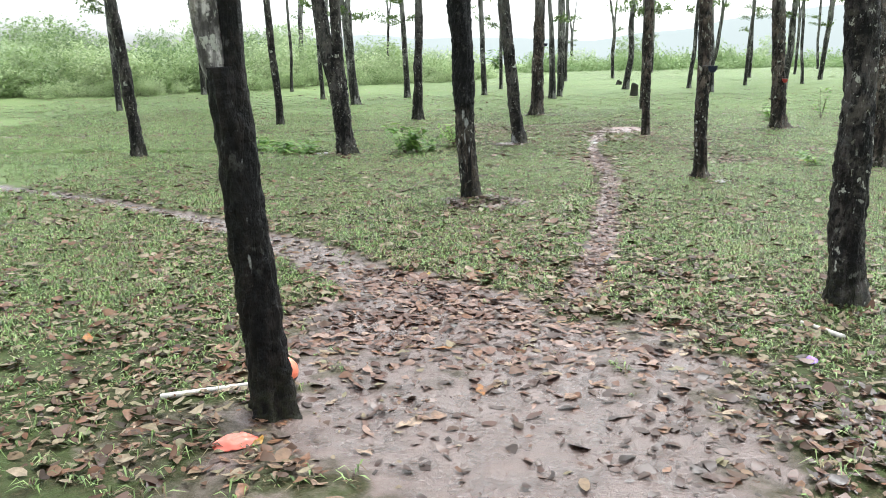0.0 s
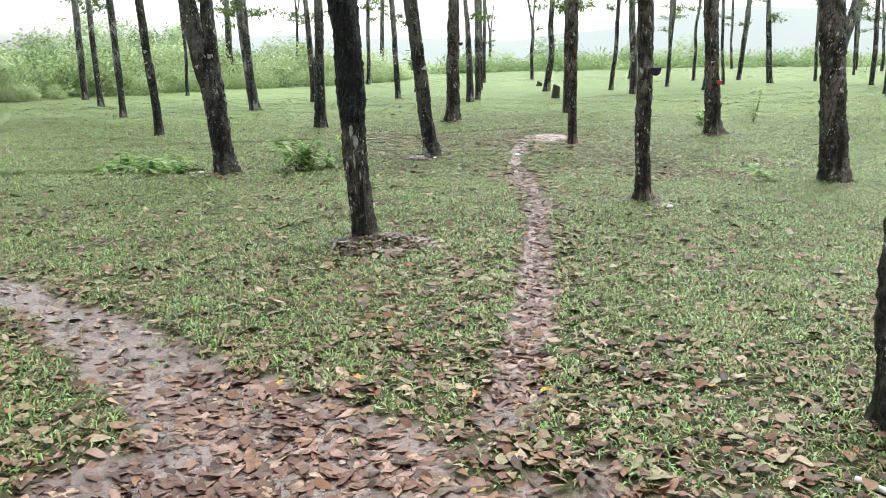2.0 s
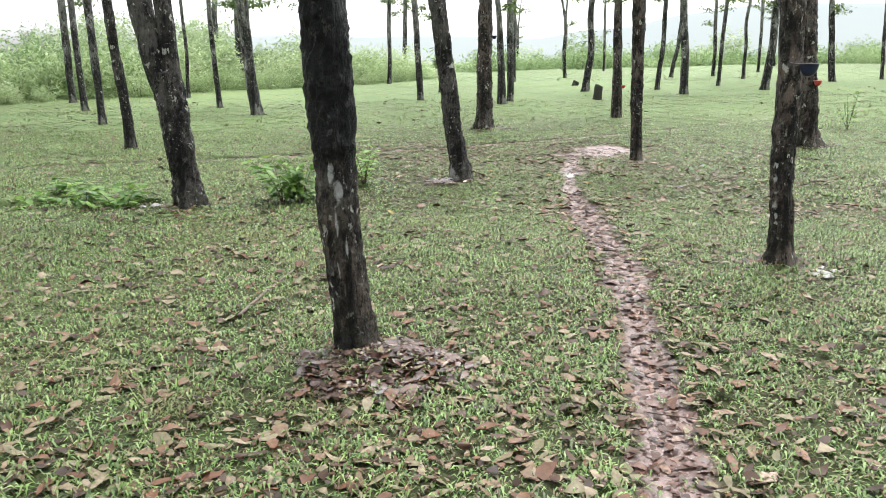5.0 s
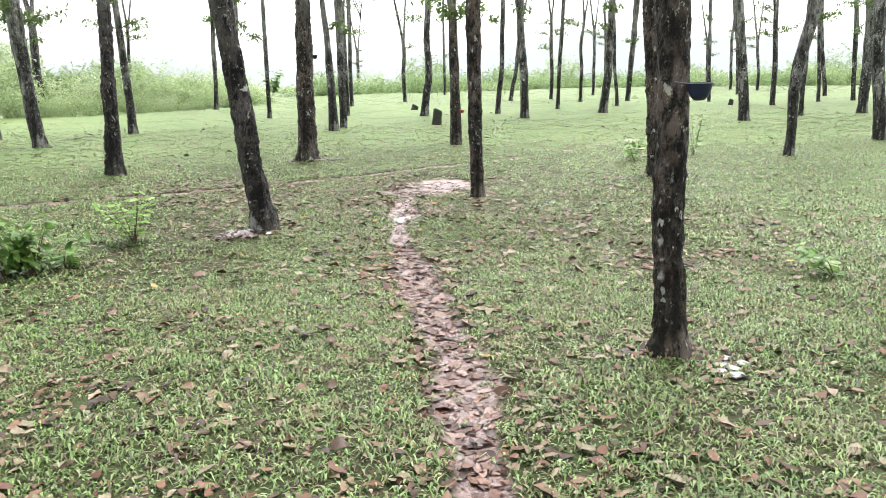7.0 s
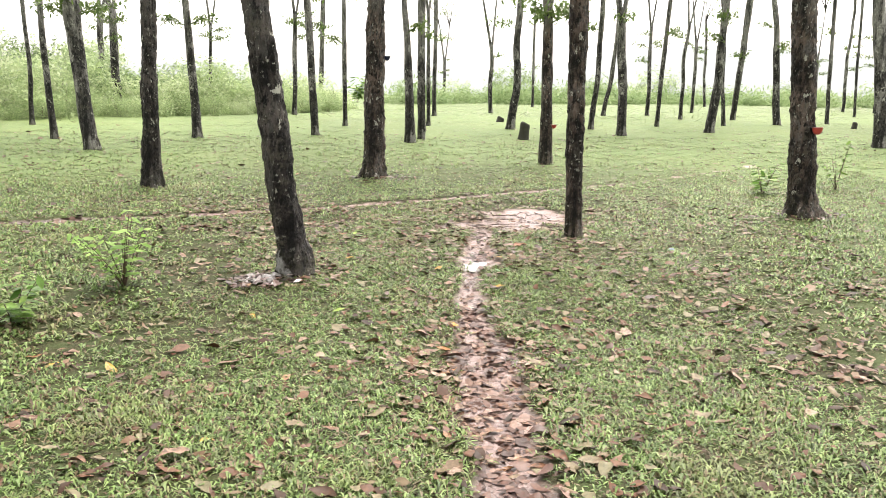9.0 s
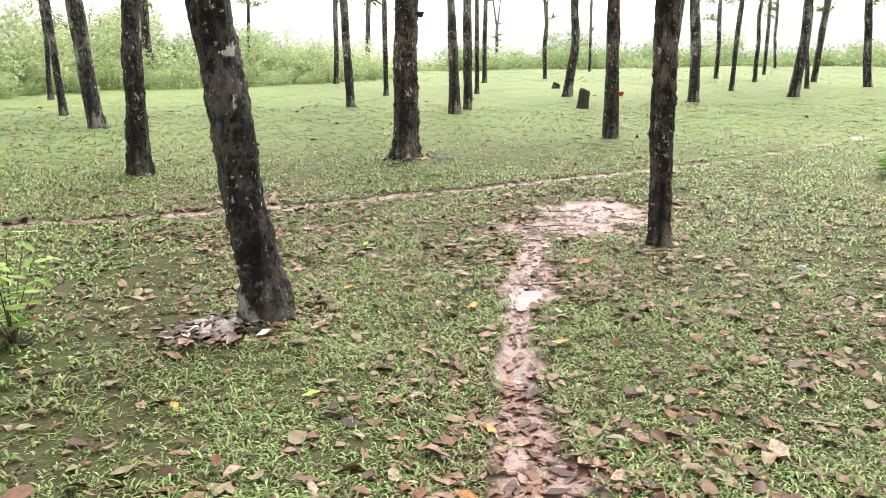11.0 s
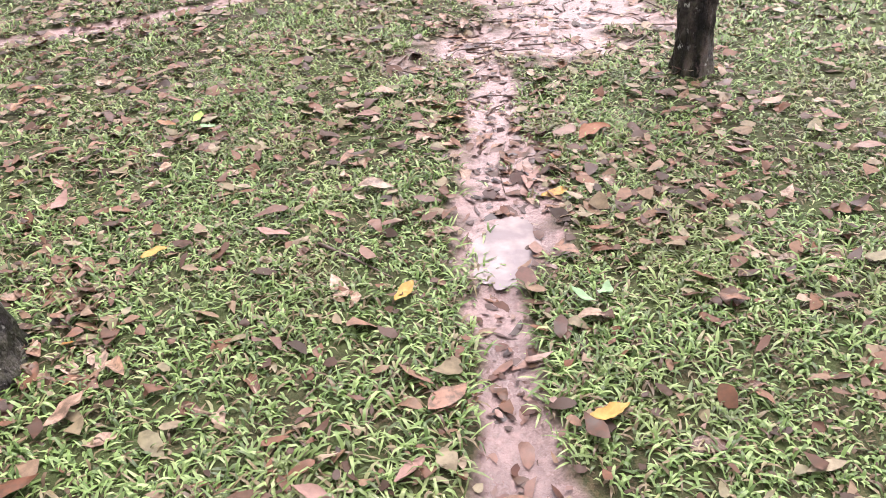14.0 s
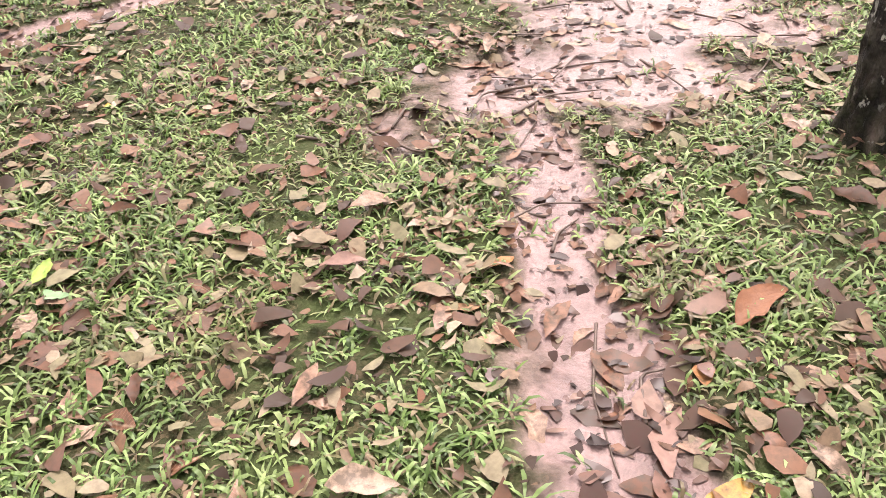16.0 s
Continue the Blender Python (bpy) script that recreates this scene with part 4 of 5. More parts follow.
for i in range(64):
    f = i / 63
    px, py = 5 + 74 * f + rs.uniform(-1.5, 1.5), 76 - 16 * f + rs.uniform(-3, 8) + 12 * math.sin(f * 3.1)
    w = thing("weed_bank", px, py, gz(px, py) - 0.05, "bank of tall green weeds at the far meadow edge, paled for mist", "weeds", "weeds beyond the meadow", i * 71.0)
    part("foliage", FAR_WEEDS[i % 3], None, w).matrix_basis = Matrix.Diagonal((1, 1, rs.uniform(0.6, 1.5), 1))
    if i % 4 == 0:
        shrub(px + 3, py + 6, rs.uniform(0.8, 1.5), i % 8 == 0, i, "hazy green bush at the far edge of the meadow", "bushes beyond the meadow")


def seedling(x, y, h, spread, leaves, leaf, label, seed, drooping=0.0, material=None):
    """A slender stem with leaf pairs up it."""
    s = thing("seedling", x, y, gz(x, y) - 0.02, label, "plant", "seedlings in the grass")
    rng = np.random.default_rng(seed)
    pos, yaw = [], []
    for b in range(max(2, leaves // 14)):
        a, o = rng.uniform(0, 6.28), spread * rng.uniform(0.15, 1.0)
        hh = h * rng.uniform(0.55, 1.0)
        pts = np.array([(math.cos(a) * o * t ** 1.2, math.sin(a) * o * t ** 1.2, hh * (t - drooping * t * t)) for t in np.linspace(0, 1, 8)])
        part("stem", mesh_np("stem", *tube(pts, np.linspace(0.006, 0.002, 8), 5)), TWIG_MAT, s)
        for q in range(14):
            t = 0.25 + 0.75 * (q // 2) / 6
            p = pts[0] + (pts[-1] - pts[0]) * t
            p = np.array([np.interp(t, np.linspace(0, 1, 8), pts[:, d]) for d in range(3)])
            yw = a + (1.2 if q % 2 else -1.2) + rng.normal(0, 0.3)
            pos.append(p + np.array((math.cos(yw), math.sin(yw), 0.05)) * leaf * 0.5)
            yaw.append(yw)
    n = len(pos)
    part("foliage", mesh_np("foliage", *scatter_leaves(rng, np.array(pos), rng.uniform(0.8, 1.25, n) * leaf, np.array(yaw), rng.normal(-0.15, 0.25, n), rng.normal(0, 0.3, n), 0.45)), material or SPROUT_MAT, s)


seedling(-3.1, 13.85, 0.42, 0.5, 110, 0.13, "low bushy green seedling beside the ditch", 1, 0.2)
seedling(-4.9, 13.75, 0.34, 0.45, 90, 0.12, "low bushy green seedling beside the ditch", 2, 0.2)
seedling(-3.7, 14.5, 0.3, 0.5, 80, 0.12, "low bushy green seedling beside the ditch", 12, 0.2)
seedling(-2.75, 13.95, 0.5, 0.5, 150, 0.14, "low bushy green seedling beside the ditch", 14, 0.15)
seedling(-3.5, 13.95, 0.55, 0.55, 150, 0.14, "low bushy green seedling beside the ditch", 15, 0.15)
seedling(-4.5, 13.9, 0.4, 0.5, 120, 0.12, "low bushy green seedling beside the ditch", 16, 0.15)
seedling(-5.4, 13.6, 0.4, 0.6, 120, 0.13, "low bushy green seedling beside the ditch", 17, 0.15)
seedling(-0.95, 13.95, 0.62, 0.45, 140, 0.15, "bright green broad-leaved seedling in the grass", 18, 0.1)
seedling(-0.74, 14.0, 0.56, 0.4, 110, 0.14, "bright green broad-leaved seedling in the grass", 3, 0.1)
seedling(-0.55, 14.2, 0.36, 0.35, 80, 0.12, "bright green broad-leaved seedling in the grass", 4, 0.1)
seedling(-0.10, 15.1, 0.62, 0.40, 170, 0.085, "tall feathery light green seedling near a leaning tree", 5, 0.0, FERN_MAT)
seedling(9.0, 20.4, 0.8, 0.35, 90, 0.10, "tall thin leafy seedling beside a trunk", 6)
seedling(7.6, 20.0, 0.5, 0.4, 90, 0.12, "grassy green weed clump behind a trunk", 7)
seedling(5.5, 12.2, 0.35, 0.4, 70, 0.10, "low green weed in the grass", 8, 0.2)
seedling(2.5, 75.0, 2.2, 1.2, 160, 0.5, "round bush standing alone in the far meadow", 9)


# ---- loose things near the trail ----
def stick(name, pts, r0, r1, material, label, category, group=""):
    """A bent rod lying on the ground through the given plan points."""
    P = np.array(pts, float)
    s = np.linspace(0, len(P) - 1, 4 * len(P))
    X, Y = np.interp(s, range(len(P)), P[:, 0]), np.interp(s, range(len(P)), P[:, 1])
    Zs = ground_z(X, Y)
    Z = np.maximum(np.interp(s, [s[0], s[-1]], [Zs[0], Zs[-1]]), Zs - 0.01) + r0 * 1.3
    x0, y0, z0 = X[0], Y[0], Z[0]
    t = tagged(part(name, mesh_np(name, *tube(np.stack((X - x0, Y - y0, Z - z0), -1), np.linspace(r0, r1, len(s)), 9, 0.08, x0)), material), label, category, group)
    t.matrix_basis = pose(x0, y0, z0)


stick("branch", [(-1.31, 3.37), (-1.1, 3.47), (-0.90, 3.57)], 0.015, 0.012, PALE_WOOD, "pale peeled branch lying beside a leaning trunk", "branch")
stick("branch", [(2.22, 4.62), (2.30, 4.5), (2.37, 4.37)], 0.013, 0.016, PALE_WOOD, "short pale peeled stick at the foot of a tree", "branch")
stick("branch", [(6.37, 15.27), (6.24, 14.8), (6.08, 14.3)], 0.008, 0.004, TWIG_MAT, "thin dark fallen branch in the grass", "branch")
stick("branch", [(6.54, 15.03), (6.3, 14.5), (6.02, 13.87)], 0.007, 0.004, TWIG_MAT, "thin dark fallen branch in the grass", "branch")
stick("branch", [(5.20, 16.2), (5.13, 15.9), (5.10, 15.62)], 0.006, 0.003, TWIG_MAT, "thin dark fallen branch in the grass", "branch")
stick("branch", [(-0.58, 9.77), (-0.48, 10.4), (-0.31, 11.25)], 0.014, 0.007, TWIG_MAT, "long thin grey fallen branch in the grass", "branch")


def crumpled(name, x, y, w, l, h, material, label, category, seed, turn=0.0):
    """A thin crumpled sheet, with thickness, lying in folds."""
    n = 15
    u, v = np.meshgrid(np.linspace(-1, 1, n), np.linspace(-1, 1, n), indexing="ij")
    rr = np.clip(1 - 0.18 * lattice(u * 2 + 9, v * 2 + 9, seed), 0.7, 1)
    px, py = u * w * rr * (1 - 0.22 * v * v), v * l * rr * (1 - 0.22 * u * u)
    pz = h * (np.clip(1 - 0.9 * (u * u + v * v), 0, 1) * (0.55 + 0.7 * lattice(u * 2.2 + 5, v * 2.2 + 5, seed)) + 0.25 * lattice(u * 4, v * 4, seed + 1))
    up = np.stack((px, py, pz + 0.012), -1).reshape(-1, 3)
    i, j = np.meshgrid(np.arange(n - 1), np.arange(n - 1), indexing="ij")
    a = i * n + j
    q = np.stack((a, a + n, a + n + 1, a + 1), -1).reshape(-1, 4)
    ob = tagged(part(name, mesh_np(name, np.vstack((up, up - (0, 0, 0.004))), np.vstack((q, q[:, ::-1] + n * n))), material), label, category)
    ob.matrix_basis = pose(x, y, gz(x, y) + (0.006 if name == "latex_scrap" else -0.006), 0, 0, turn)


crumpled("plastic_bag", -0.83, 2.96, 0.10, 0.08, 0.042, CORAL, "crumpled coral red plastic bag on leaf litter", "bag", 3, 15)
crumpled("plastic_scrap", 4.69, 16.32, 0.05, 0.03, 0.02, SLATE, "small crumpled blue-grey plastic scrap in the grass", "scrap", 12, 20)
crumpled("plastic_wrapper", 2.02, 3.98, 0.045, 0.04, 0.025, LILAC, "small crumpled lilac plastic wrapper in the grass", "wrapper", 8, 40)


def ball(x, y, r):
    b = thing("plastic_float", x, y, gz(x, y), "orange and dark plastic float half hidden behind a trunk", "float")
    for name, z0, z1, mat in (("shell", 0.35, 1.0, ORANGE), ("base", 0.0, 0.35, NAVY)):
        bm = bmesh.new()
        bmesh.ops.create_uvsphere(bm, u_segments=20, v_segments=16, radius=r, matrix=Matrix.Translation((0, 0, r)))
        bmesh.ops.bisect_plane(bm, geom=bm.verts[:] + bm.edges[:] + bm.faces[:], plane_co=(0, 0, 2 * r * z0), plane_no=(0, 0, 1), clear_inner=z0 > 0)
        bmesh.ops.bisect_plane(bm, geom=bm.verts[:] + bm.edges[:] + bm.faces[:], plane_co=(0, 0, 2 * r * z1), plane_no=(0, 0, 1), clear_outer=z1 < 1)
        for f in bm.faces:
            f.smooth = True
        part(name, bm, mat, b)


ball(-0.765, 3.60, 0.075)


for sx, sy, w_, l_, h_, seed in ((0.93, 15.27, 0.07, 0.05, 0.05, 21), (0.80, 15.33, 0.06, 0.035, 0.04, 22), (0.86, 15.17, 0.05, 0.04, 0.03, 23), (-2.33, 13.80, 0.09, 0.05, 0.05, 24), (-2.45, 13.72, 0.06, 0.04, 0.04, 25), (3.52, 10.62, 0.05, 0.03, 0.02, 26), (3.60, 10.70, 0.04, 0.025, 0.02, 27), (3.47, 10.53, 0.04, 0.025, 0.02, 28), (3.56, 10.56, 0.05, 0.03, 0.03, 29), (3.66, 10.62, 0.045, 0.03, 0.025, 30), (3.52, 10.46, 0.05, 0.035, 0.03, 31), (0.97, 15.2, 0.06, 0.04, 0.05, 32), (0.99, 15.31, 0.06, 0.045, 0.06, 33)):
    crumpled("latex_scrap", sx, sy, w_ * 0.95, l_ * 1.1, h_ * 0.4, LATEX, "whitish dried latex scrap among leaves at a trunk foot", "scrap", seed, seed * 41)


# ---- standing water ----
def water(x, y, rx, ry, turn, label):
    k = Mat("rain_water_%d" % round(x * 10), 0.09, 0.42)
    k.colour(k.mix(k.ramp(k.noise(k.coord(), 9, 3), [(0.4, 0.0), (0.6, 1.0)]), (0.17, 0.14, 0.135), (0.27, 0.22, 0.205)))
    k.bump(k.noise(k.coord((1, 0.5, 1)), 45, 4), 0.12, 0.01)
    n = 96
    a = np.arange(n) * 2 * math.pi / n
    rad = 0.55 + 0.5 * lattice(np.cos(a) * 1.6 + x, np.sin(a) * 1.6 + y, 61) + 0.45 * lattice(np.cos(a) * 3.3 + x, np.sin(a) * 3.3 + y, 62) + 0.1 * lattice(np.cos(a) * 8 + x, np.sin(a) * 8 + y, 63)
    c, s = math.cos(radians(turn)), math.sin(radians(turn))
    px, py = np.cos(a) * rad * rx, np.sin(a) * rad * ry
    v = np.stack((x + px * c - py * s, y + px * s + py * c, np.zeros(n)), -1)
    z = float(np.median(ground_z(v[:, 0], v[:, 1]))) + 0.004
    v = np.vstack((v, [(x, y, 0)])) + (0, 0, z)
    f = np.stack((np.full(n, n), np.arange(n), (np.arange(n) + 1) % n), -1)
    tagged(part("water", mesh_np("water", v, f), k.m), label, "puddle", kind="structure")


for p, words in zip(PUDDLES, ("small bright rain puddle in the clay trail",)):
    water(*p, words)


# ---- litter, twigs and grass ----
def spread(rng, n, x0, x1, y0, y1, keep):
    """Random plan points of a rectangle, thinned by keep(x, y) from 0 to 1."""
    x, y = rng.uniform(x0, x1, n), rng.uniform(y0, y1, n)
    ok = rng.uniform(0, 1, n) < keep(x, y)
    return x[ok], y[ok]


def leaf_mesh(seed, size):
    """One dead leaf: wavy margin, raised midrib, bent along its length, with thickness."""
    rng = np.random.default_rng(seed)
    n = 11
    u = np.linspace(0, 1, n)
    half = 0.19 * rng.uniform(0.75, 1.2) * np.sin(math.pi * np.clip(u, 0.02, 0.985) ** rng.uniform(0.75, 1.15)) ** 0.8
    bow, bend, fold = rng.normal(0, 0.10), rng.normal(0.1, 0.3), rng.uniform(0.05, 0.6)
    rows = []
    for side in (-1, 0, 1):
        edge = half * side * (1 + 0.10 * np.sin(u * rng.uniform(9, 16) + rng.uniform(0, 6)) + rng.normal(0, 0.11, n))
        z = bend * (u - 0.5) ** 2 + fold * abs(side) * half + 0.03 * abs(side) * np.sin(u * rng.uniform(7, 12) + rng.uniform(0, 6))
        rows.append(np.stack((u - 0.5, edge + bow * np.sin(math.pi * u), z), -1) * size)
    v = np.vstack(rows)
    a = np.arange(n - 1)
    f = np.vstack([np.stack((q * n + a, q * n + a + 1, (q + 1) * n + a + 1, (q + 1) * n + a), -1) for q in (0, 1)])
    v = np.vstack((v, v - (0, 0, 0.0012)))
    return mesh_np("fallen_leaf", v, np.vstack((f[:, ::-1], f + 3 * n)))


def single_leaf_material():
    k = Mat("fallen_leaf", 0.42, 0.24)
    info = k.add("ObjectInfo")
    col = k.ramp(info.outputs["Random"], LITTER_STOPS)
    n = k.noise(k.coord(), 35, 4)
    blotch = k.noise(k.coord(), 70, 5, 0.7)
    sep = k.add("SeparateXYZ")
    k.l.new(k.coord(), sep.inputs[0])
    off = k.math("ABSOLUTE", sep.outputs["Y"])
    vein = k.math("SINE", k.math("MULTIPLY", k.math("SUBTRACT", sep.outputs["X"], k.math("MULTIPLY", off, 0.7)), 620.0))
    col = k.mix(k.ramp(vein, [(0.7, 0.0), (1.0, 0.3)]), col, (0.36, 0.26, 0.18))
    col = k.mix(k.ramp(off, [(0.0008, 0.6), (0.0022, 0.0)]), col, (0.42, 0.31, 0.21))
    col = k.mix(k.ramp(blotch, [(0.4, 0.4), (0.56, 0.0)]), col, (0.05, 0.028, 0.018))
    k.colour(k.mix(k.ramp(n, [(0.38, 0.4), (0.6, 0.0)]), col, (0.06, 0.035, 0.022)))
    k.bump(n, 0.4, 0.004)
    return k.m


rng = np.random.default_rng(77)
LEAVES = [leaf_mesh(300 + i, 0.07 + 0.007 * i) for i in range(12)]
leaf_mat = single_leaf_material()
for me in LEAVES:
    me.materials.append(leaf_mat)
lx_, ly_ = spread(rng, 1500, -0.3, 4.6, 10.5, 18.6, lambda x, y: 0.3 + 0.7 * litter_at(x, y))
for i in range(min(290, len(lx_))):
    ob = tagged(new("fallen_leaf", LEAVES[i % 12]), "single fallen rubber leaf lying wet on the ground", "leaf", "fallen leaves beside the trail")
    on_mud = mud_at(lx_[i:i + 1], ly_[i:i + 1])[0] > 0.5
    ob.matrix_basis = pose(lx_[i], ly_[i], gz(lx_[i], ly_[i]) + (0.005 if on_mud else 0.006), rng.normal(0, 4 if on_mud else 9), rng.normal(0, 4 if on_mud else 9), rng.uniform(0, 360))


def marked_leaf(x, y, size, turn, tilt, colour, words, k):
    m = plain_material("leaf_" + words.split()[0], colour, 0.65, 60, 0.5, 0.3)
    ob = tagged(part("fallen_leaf", leaf_mesh(340 + k, size), m), words, "leaf", "fallen leaves beside the trail")
    ob.matrix_basis = pose(x, y, gz(x, y) + (0.006 if mud_at(np.array([x]), np.array([y]))[0] > 0.5 else 0.026), tilt, -tilt * 0.6, turn)


YELLOW_GREEN, PALE_GREEN, YELLOW, PINK_TAN, RUST, BUFF = (0.24, 0.36, 0.055), (0.19, 0.32, 0.15), (0.36, 0.22, 0.035), (0.24, 0.135, 0.10), (0.20, 0.075, 0.026), (0.27, 0.19, 0.125)
for k, (px, py, size, turn, tilt, colour, words) in enumerate((
    (1.643, 16.95, 0.085, 70, 12, YELLOW_GREEN, "bright yellow-green leaf dropped on the grass"),
    (1.69, 16.86, 0.075, -30, 5, PALE_GREEN, "pale green leaf dropped on the grass"),
    (2.80, 15.36, 0.085, 120, 10, PALE_GREEN, "pale green leaf dropped on the grass"),
    (2.87, 15.37, 0.085, 55, -10, PALE_GREEN, "pale green leaf dropped on the grass"),
    (2.80, 15.27, 0.10, 170, 4, BUFF, "buff dry leaf lying on the grass"),
    (2.359, 14.61, 0.085, 95, 8, PALE_GREEN, "pale green leaf dropped on the grass"),
    (1.50, 14.40, 0.09, 20, 14, YELLOW_GREEN, "bright yellow-green leaf dropped on the grass"),
    (2.025, 14.80, 0.13, 130, 10, PINK_TAN, "pinkish tan dead leaf lying on the grass"),
    (2.24, 14.86, 0.10, 40, -8, PINK_TAN, "pinkish tan dead leaf lying on the grass"),
    (2.72, 14.93, 0.11, 10, 6, YELLOW, "yellow fading leaf lying on the grass"),
    (1.586, 15.88, 0.085, 30, 4, YELLOW, "yellow fading leaf lying on the grass"),
    (2.32, 15.51, 0.10, 50, 8, YELLOW, "yellow fading leaf lying on the grass"),
    (2.35, 16.81, 0.12, -10, 6, PINK_TAN, "pinkish tan dead leaf lying on the grass"),
    (3.67, 16.14, 0.12, 150, 10, PINK_TAN, "pinkish tan dead leaf lying on the grass"),
    (3.22, 16.43, 0.17, 25, 8, RUST, "rust brown dead leaf lying on the grass"),
    (2.89, 16.15, 0.16, 60, 5, PINK_TAN, "pinkish tan dead leaf lying on the grass"),
    (4.05, 16.55, 0.13, 15, 8, BUFF, "buff dry leaf lying on the grass"),
    (1.22, 16.3, 0.13, 80, 8, PINK_TAN, "pinkish tan dead leaf lying on the grass"),
    (1.95, 15.92, 0.12, 160, 10, PINK_TAN, "pinkish tan dead leaf lying on the grass"),
    (3.66, 12.92, 0.15, 100, 25, BUFF, "buff dry leaf lying on the grass"),
    (5.15, 14.72, 0.16, 20, 20, BUFF, "buff dry leaf lying on the grass"),
    (3.1, 9.9, 0.14, 120, 15, BUFF, "buff dry leaf lying on the grass"),
)):
    marked_leaf(px, py, size, turn, tilt, colour, words, k)


def litter(name, n, x0, x1, y0, y1, size, keep, lift, seed, label, wide=0.44, material=None, torn=False):
    rng = np.random.default_rng(seed)
    x, y = spread(rng, n, x0, x1, y0, y1, keep)
    m = mud_at(x, y)
    z = ground_z(x, y) + np.where(m > 0.5, 0.002, lift) + rng.uniform(-0.002, 0.014, len(x)) * np.where(m > 0.5, 0.5, 1)
    c = len(x)
    if torn:
        v, f = shards(rng, np.stack((x, y, z), -1), (0.3 + 1.1 * rng.uniform(0, 1, c) ** 2.2) * size, rng.uniform(0, 6.28, c), rng.normal(0, 0.14, c) * np.where(m > 0.5, 0.4, 1))
        tagged(part(name, mesh_np(name, v, f), material or LITTER_MAT), label, "leaves", kind="stuff")
        return
    v, f = scatter_leaves(rng, np.stack((x, y, z), -1), (0.4 + 0.95 * rng.uniform(0, 1, c) ** 1.3) * size, rng.uniform(0, 6.28, c), rng.normal(0, 0.11, c) * np.where(m > 0.5, 0.45, 1), rng.normal(0, 0.14, c) * np.where(m > 0.5, 0.45, 1), wide, np.where(m > 0.5, 0.18, 0.5), np.where(m > 0.5, 0.12, 0.32), size > 0.09)
    tagged(part(name, mesh_np(name, v, f), material or LITTER_MAT), label, "leaves", kind="stuff")


WET_LEAVES = "wet brown fallen rubber leaves strewn over the ground"
litter("leaf_litter", 30000, -5.5, 7.0, 0.8, 14, 0.12, lambda x, y: np.clip(litter_at(x, y) * 1.3 - 0.34, 0.07, 1) * 0.34 * (0.3 + 0.7 * drift(x, y, 101)) * np.clip(1.5 - 0.085 * y + 1.5 * mud_at(x, y), 0.15, 1), 0.006, 401, WET_LEAVES)
litter("leaf_litter", 13000, -2.0, 6.5, 12, 19.5, 0.10, lambda x, y: np.clip(litter_at(x, y) * 1.0 - 0.40 + 0.8 * drift(x, y, 105), 0.02, 1) * 0.36, 0.003, 402, WET_LEAVES)
litter("leaf_litter", 24000, -14, 20, 12, 34, 0.11, lambda x, y: 0.4 * litter_at(x, y) * np.clip(1.3 - (y - 12) / 26, 0, 1), 0.03, 403, "scattered brown fallen leaves in the grass")
litter("leaf_scraps", 170000, -5.5, 7.5, 2.6, 15.0, 0.085, lambda x, y: 0.62 * np.clip(litter_at(x, y) * 0.8 + 0.35 * drift(x, y, 101), 0.28, 1) * np.clip(1.9 - 0.125 * y, 0.12, 1.0) * np.clip(1.15 - 0.05 * x, 0.8, 1.2) * np.clip((0.62 - mud_at(x, y)) * 6, 0.1, 1), 0.014, 407, "torn tan and brown leaf scraps between grass blades", torn=True, material=TAN_MAT)
litter("leaf_scraps", 70000, -2.0, 6.5, 12.5, 19.8, 0.075, lambda x, y: 0.62 * np.clip(litter_at(x, y) * 0.8 + 0.6 * drift(x, y, 105), 0.25, 1) * np.clip(0.3 + 0.7 * (x - 0.4) + 0.5 * (y - 16), 0.25, 1) * np.clip((0.62 - mud_at(x, y)) * 6, 0.1, 1), 0.011, 412, "torn brown leaf scraps sunk between grass blades", torn=True, material=TAN_MAT)
litter("leaf_scraps", 30000, -14, 20, 13, 34, 0.10, lambda x, y: 0.45 * lattice(x * 1.1, y * 1.1, 13) * np.clip(1.4 - (y - 12) / 20, 0.1, 1), 0.02, 408, "dark broken leaf scraps scattered in the grass", torn=True, material=SCRAP_MAT)
litter("leaf_scraps", 26000, -6.0, 2.2, 0.8, 10.5, 0.085, lambda x, y: np.clip((mud_at(x, y) - 0.3) * 1.4, 0, 1) * (0.15 + 0.75 * lattice(x * 1.6, y * 1.6, 9) ** 2), 0.01, 404, "trodden dark leaf scraps pressed into wet clay", torn=True, material=DEBRIS_MAT)
litter("leaf_litter", 24000, -4.5, 3.0, 7.4, 14.4, 0.105, lambda x, y: np.clip(0.12 + 0.75 * drift(x, y, 111) ** 1.3, 0, 1) * np.clip((0.6 - mud_at(x, y)) * 6, 0.1, 1) * np.clip(1.1 - 0.22 * x, 0.35, 1) * np.clip((13 - y) / 2, 0.12, 1) * 0.42, 0.012, 418, "curled tan and brown fallen leaves caught in the grass", 0.5, TAN_MAT)
litter("leaf_litter", 18000, 1.8, 8.0, 5.5, 14.4, 0.105, lambda x, y: np.clip(0.06 + 0.5 * drift(x, y, 111) ** 1.5, 0, 1) * np.clip((0.6 - mud_at(x, y)) * 6, 0.1, 1) * 0.35, 0.014, 419, "curled tan and brown fallen leaves caught in the grass", 0.5, TAN_MAT)
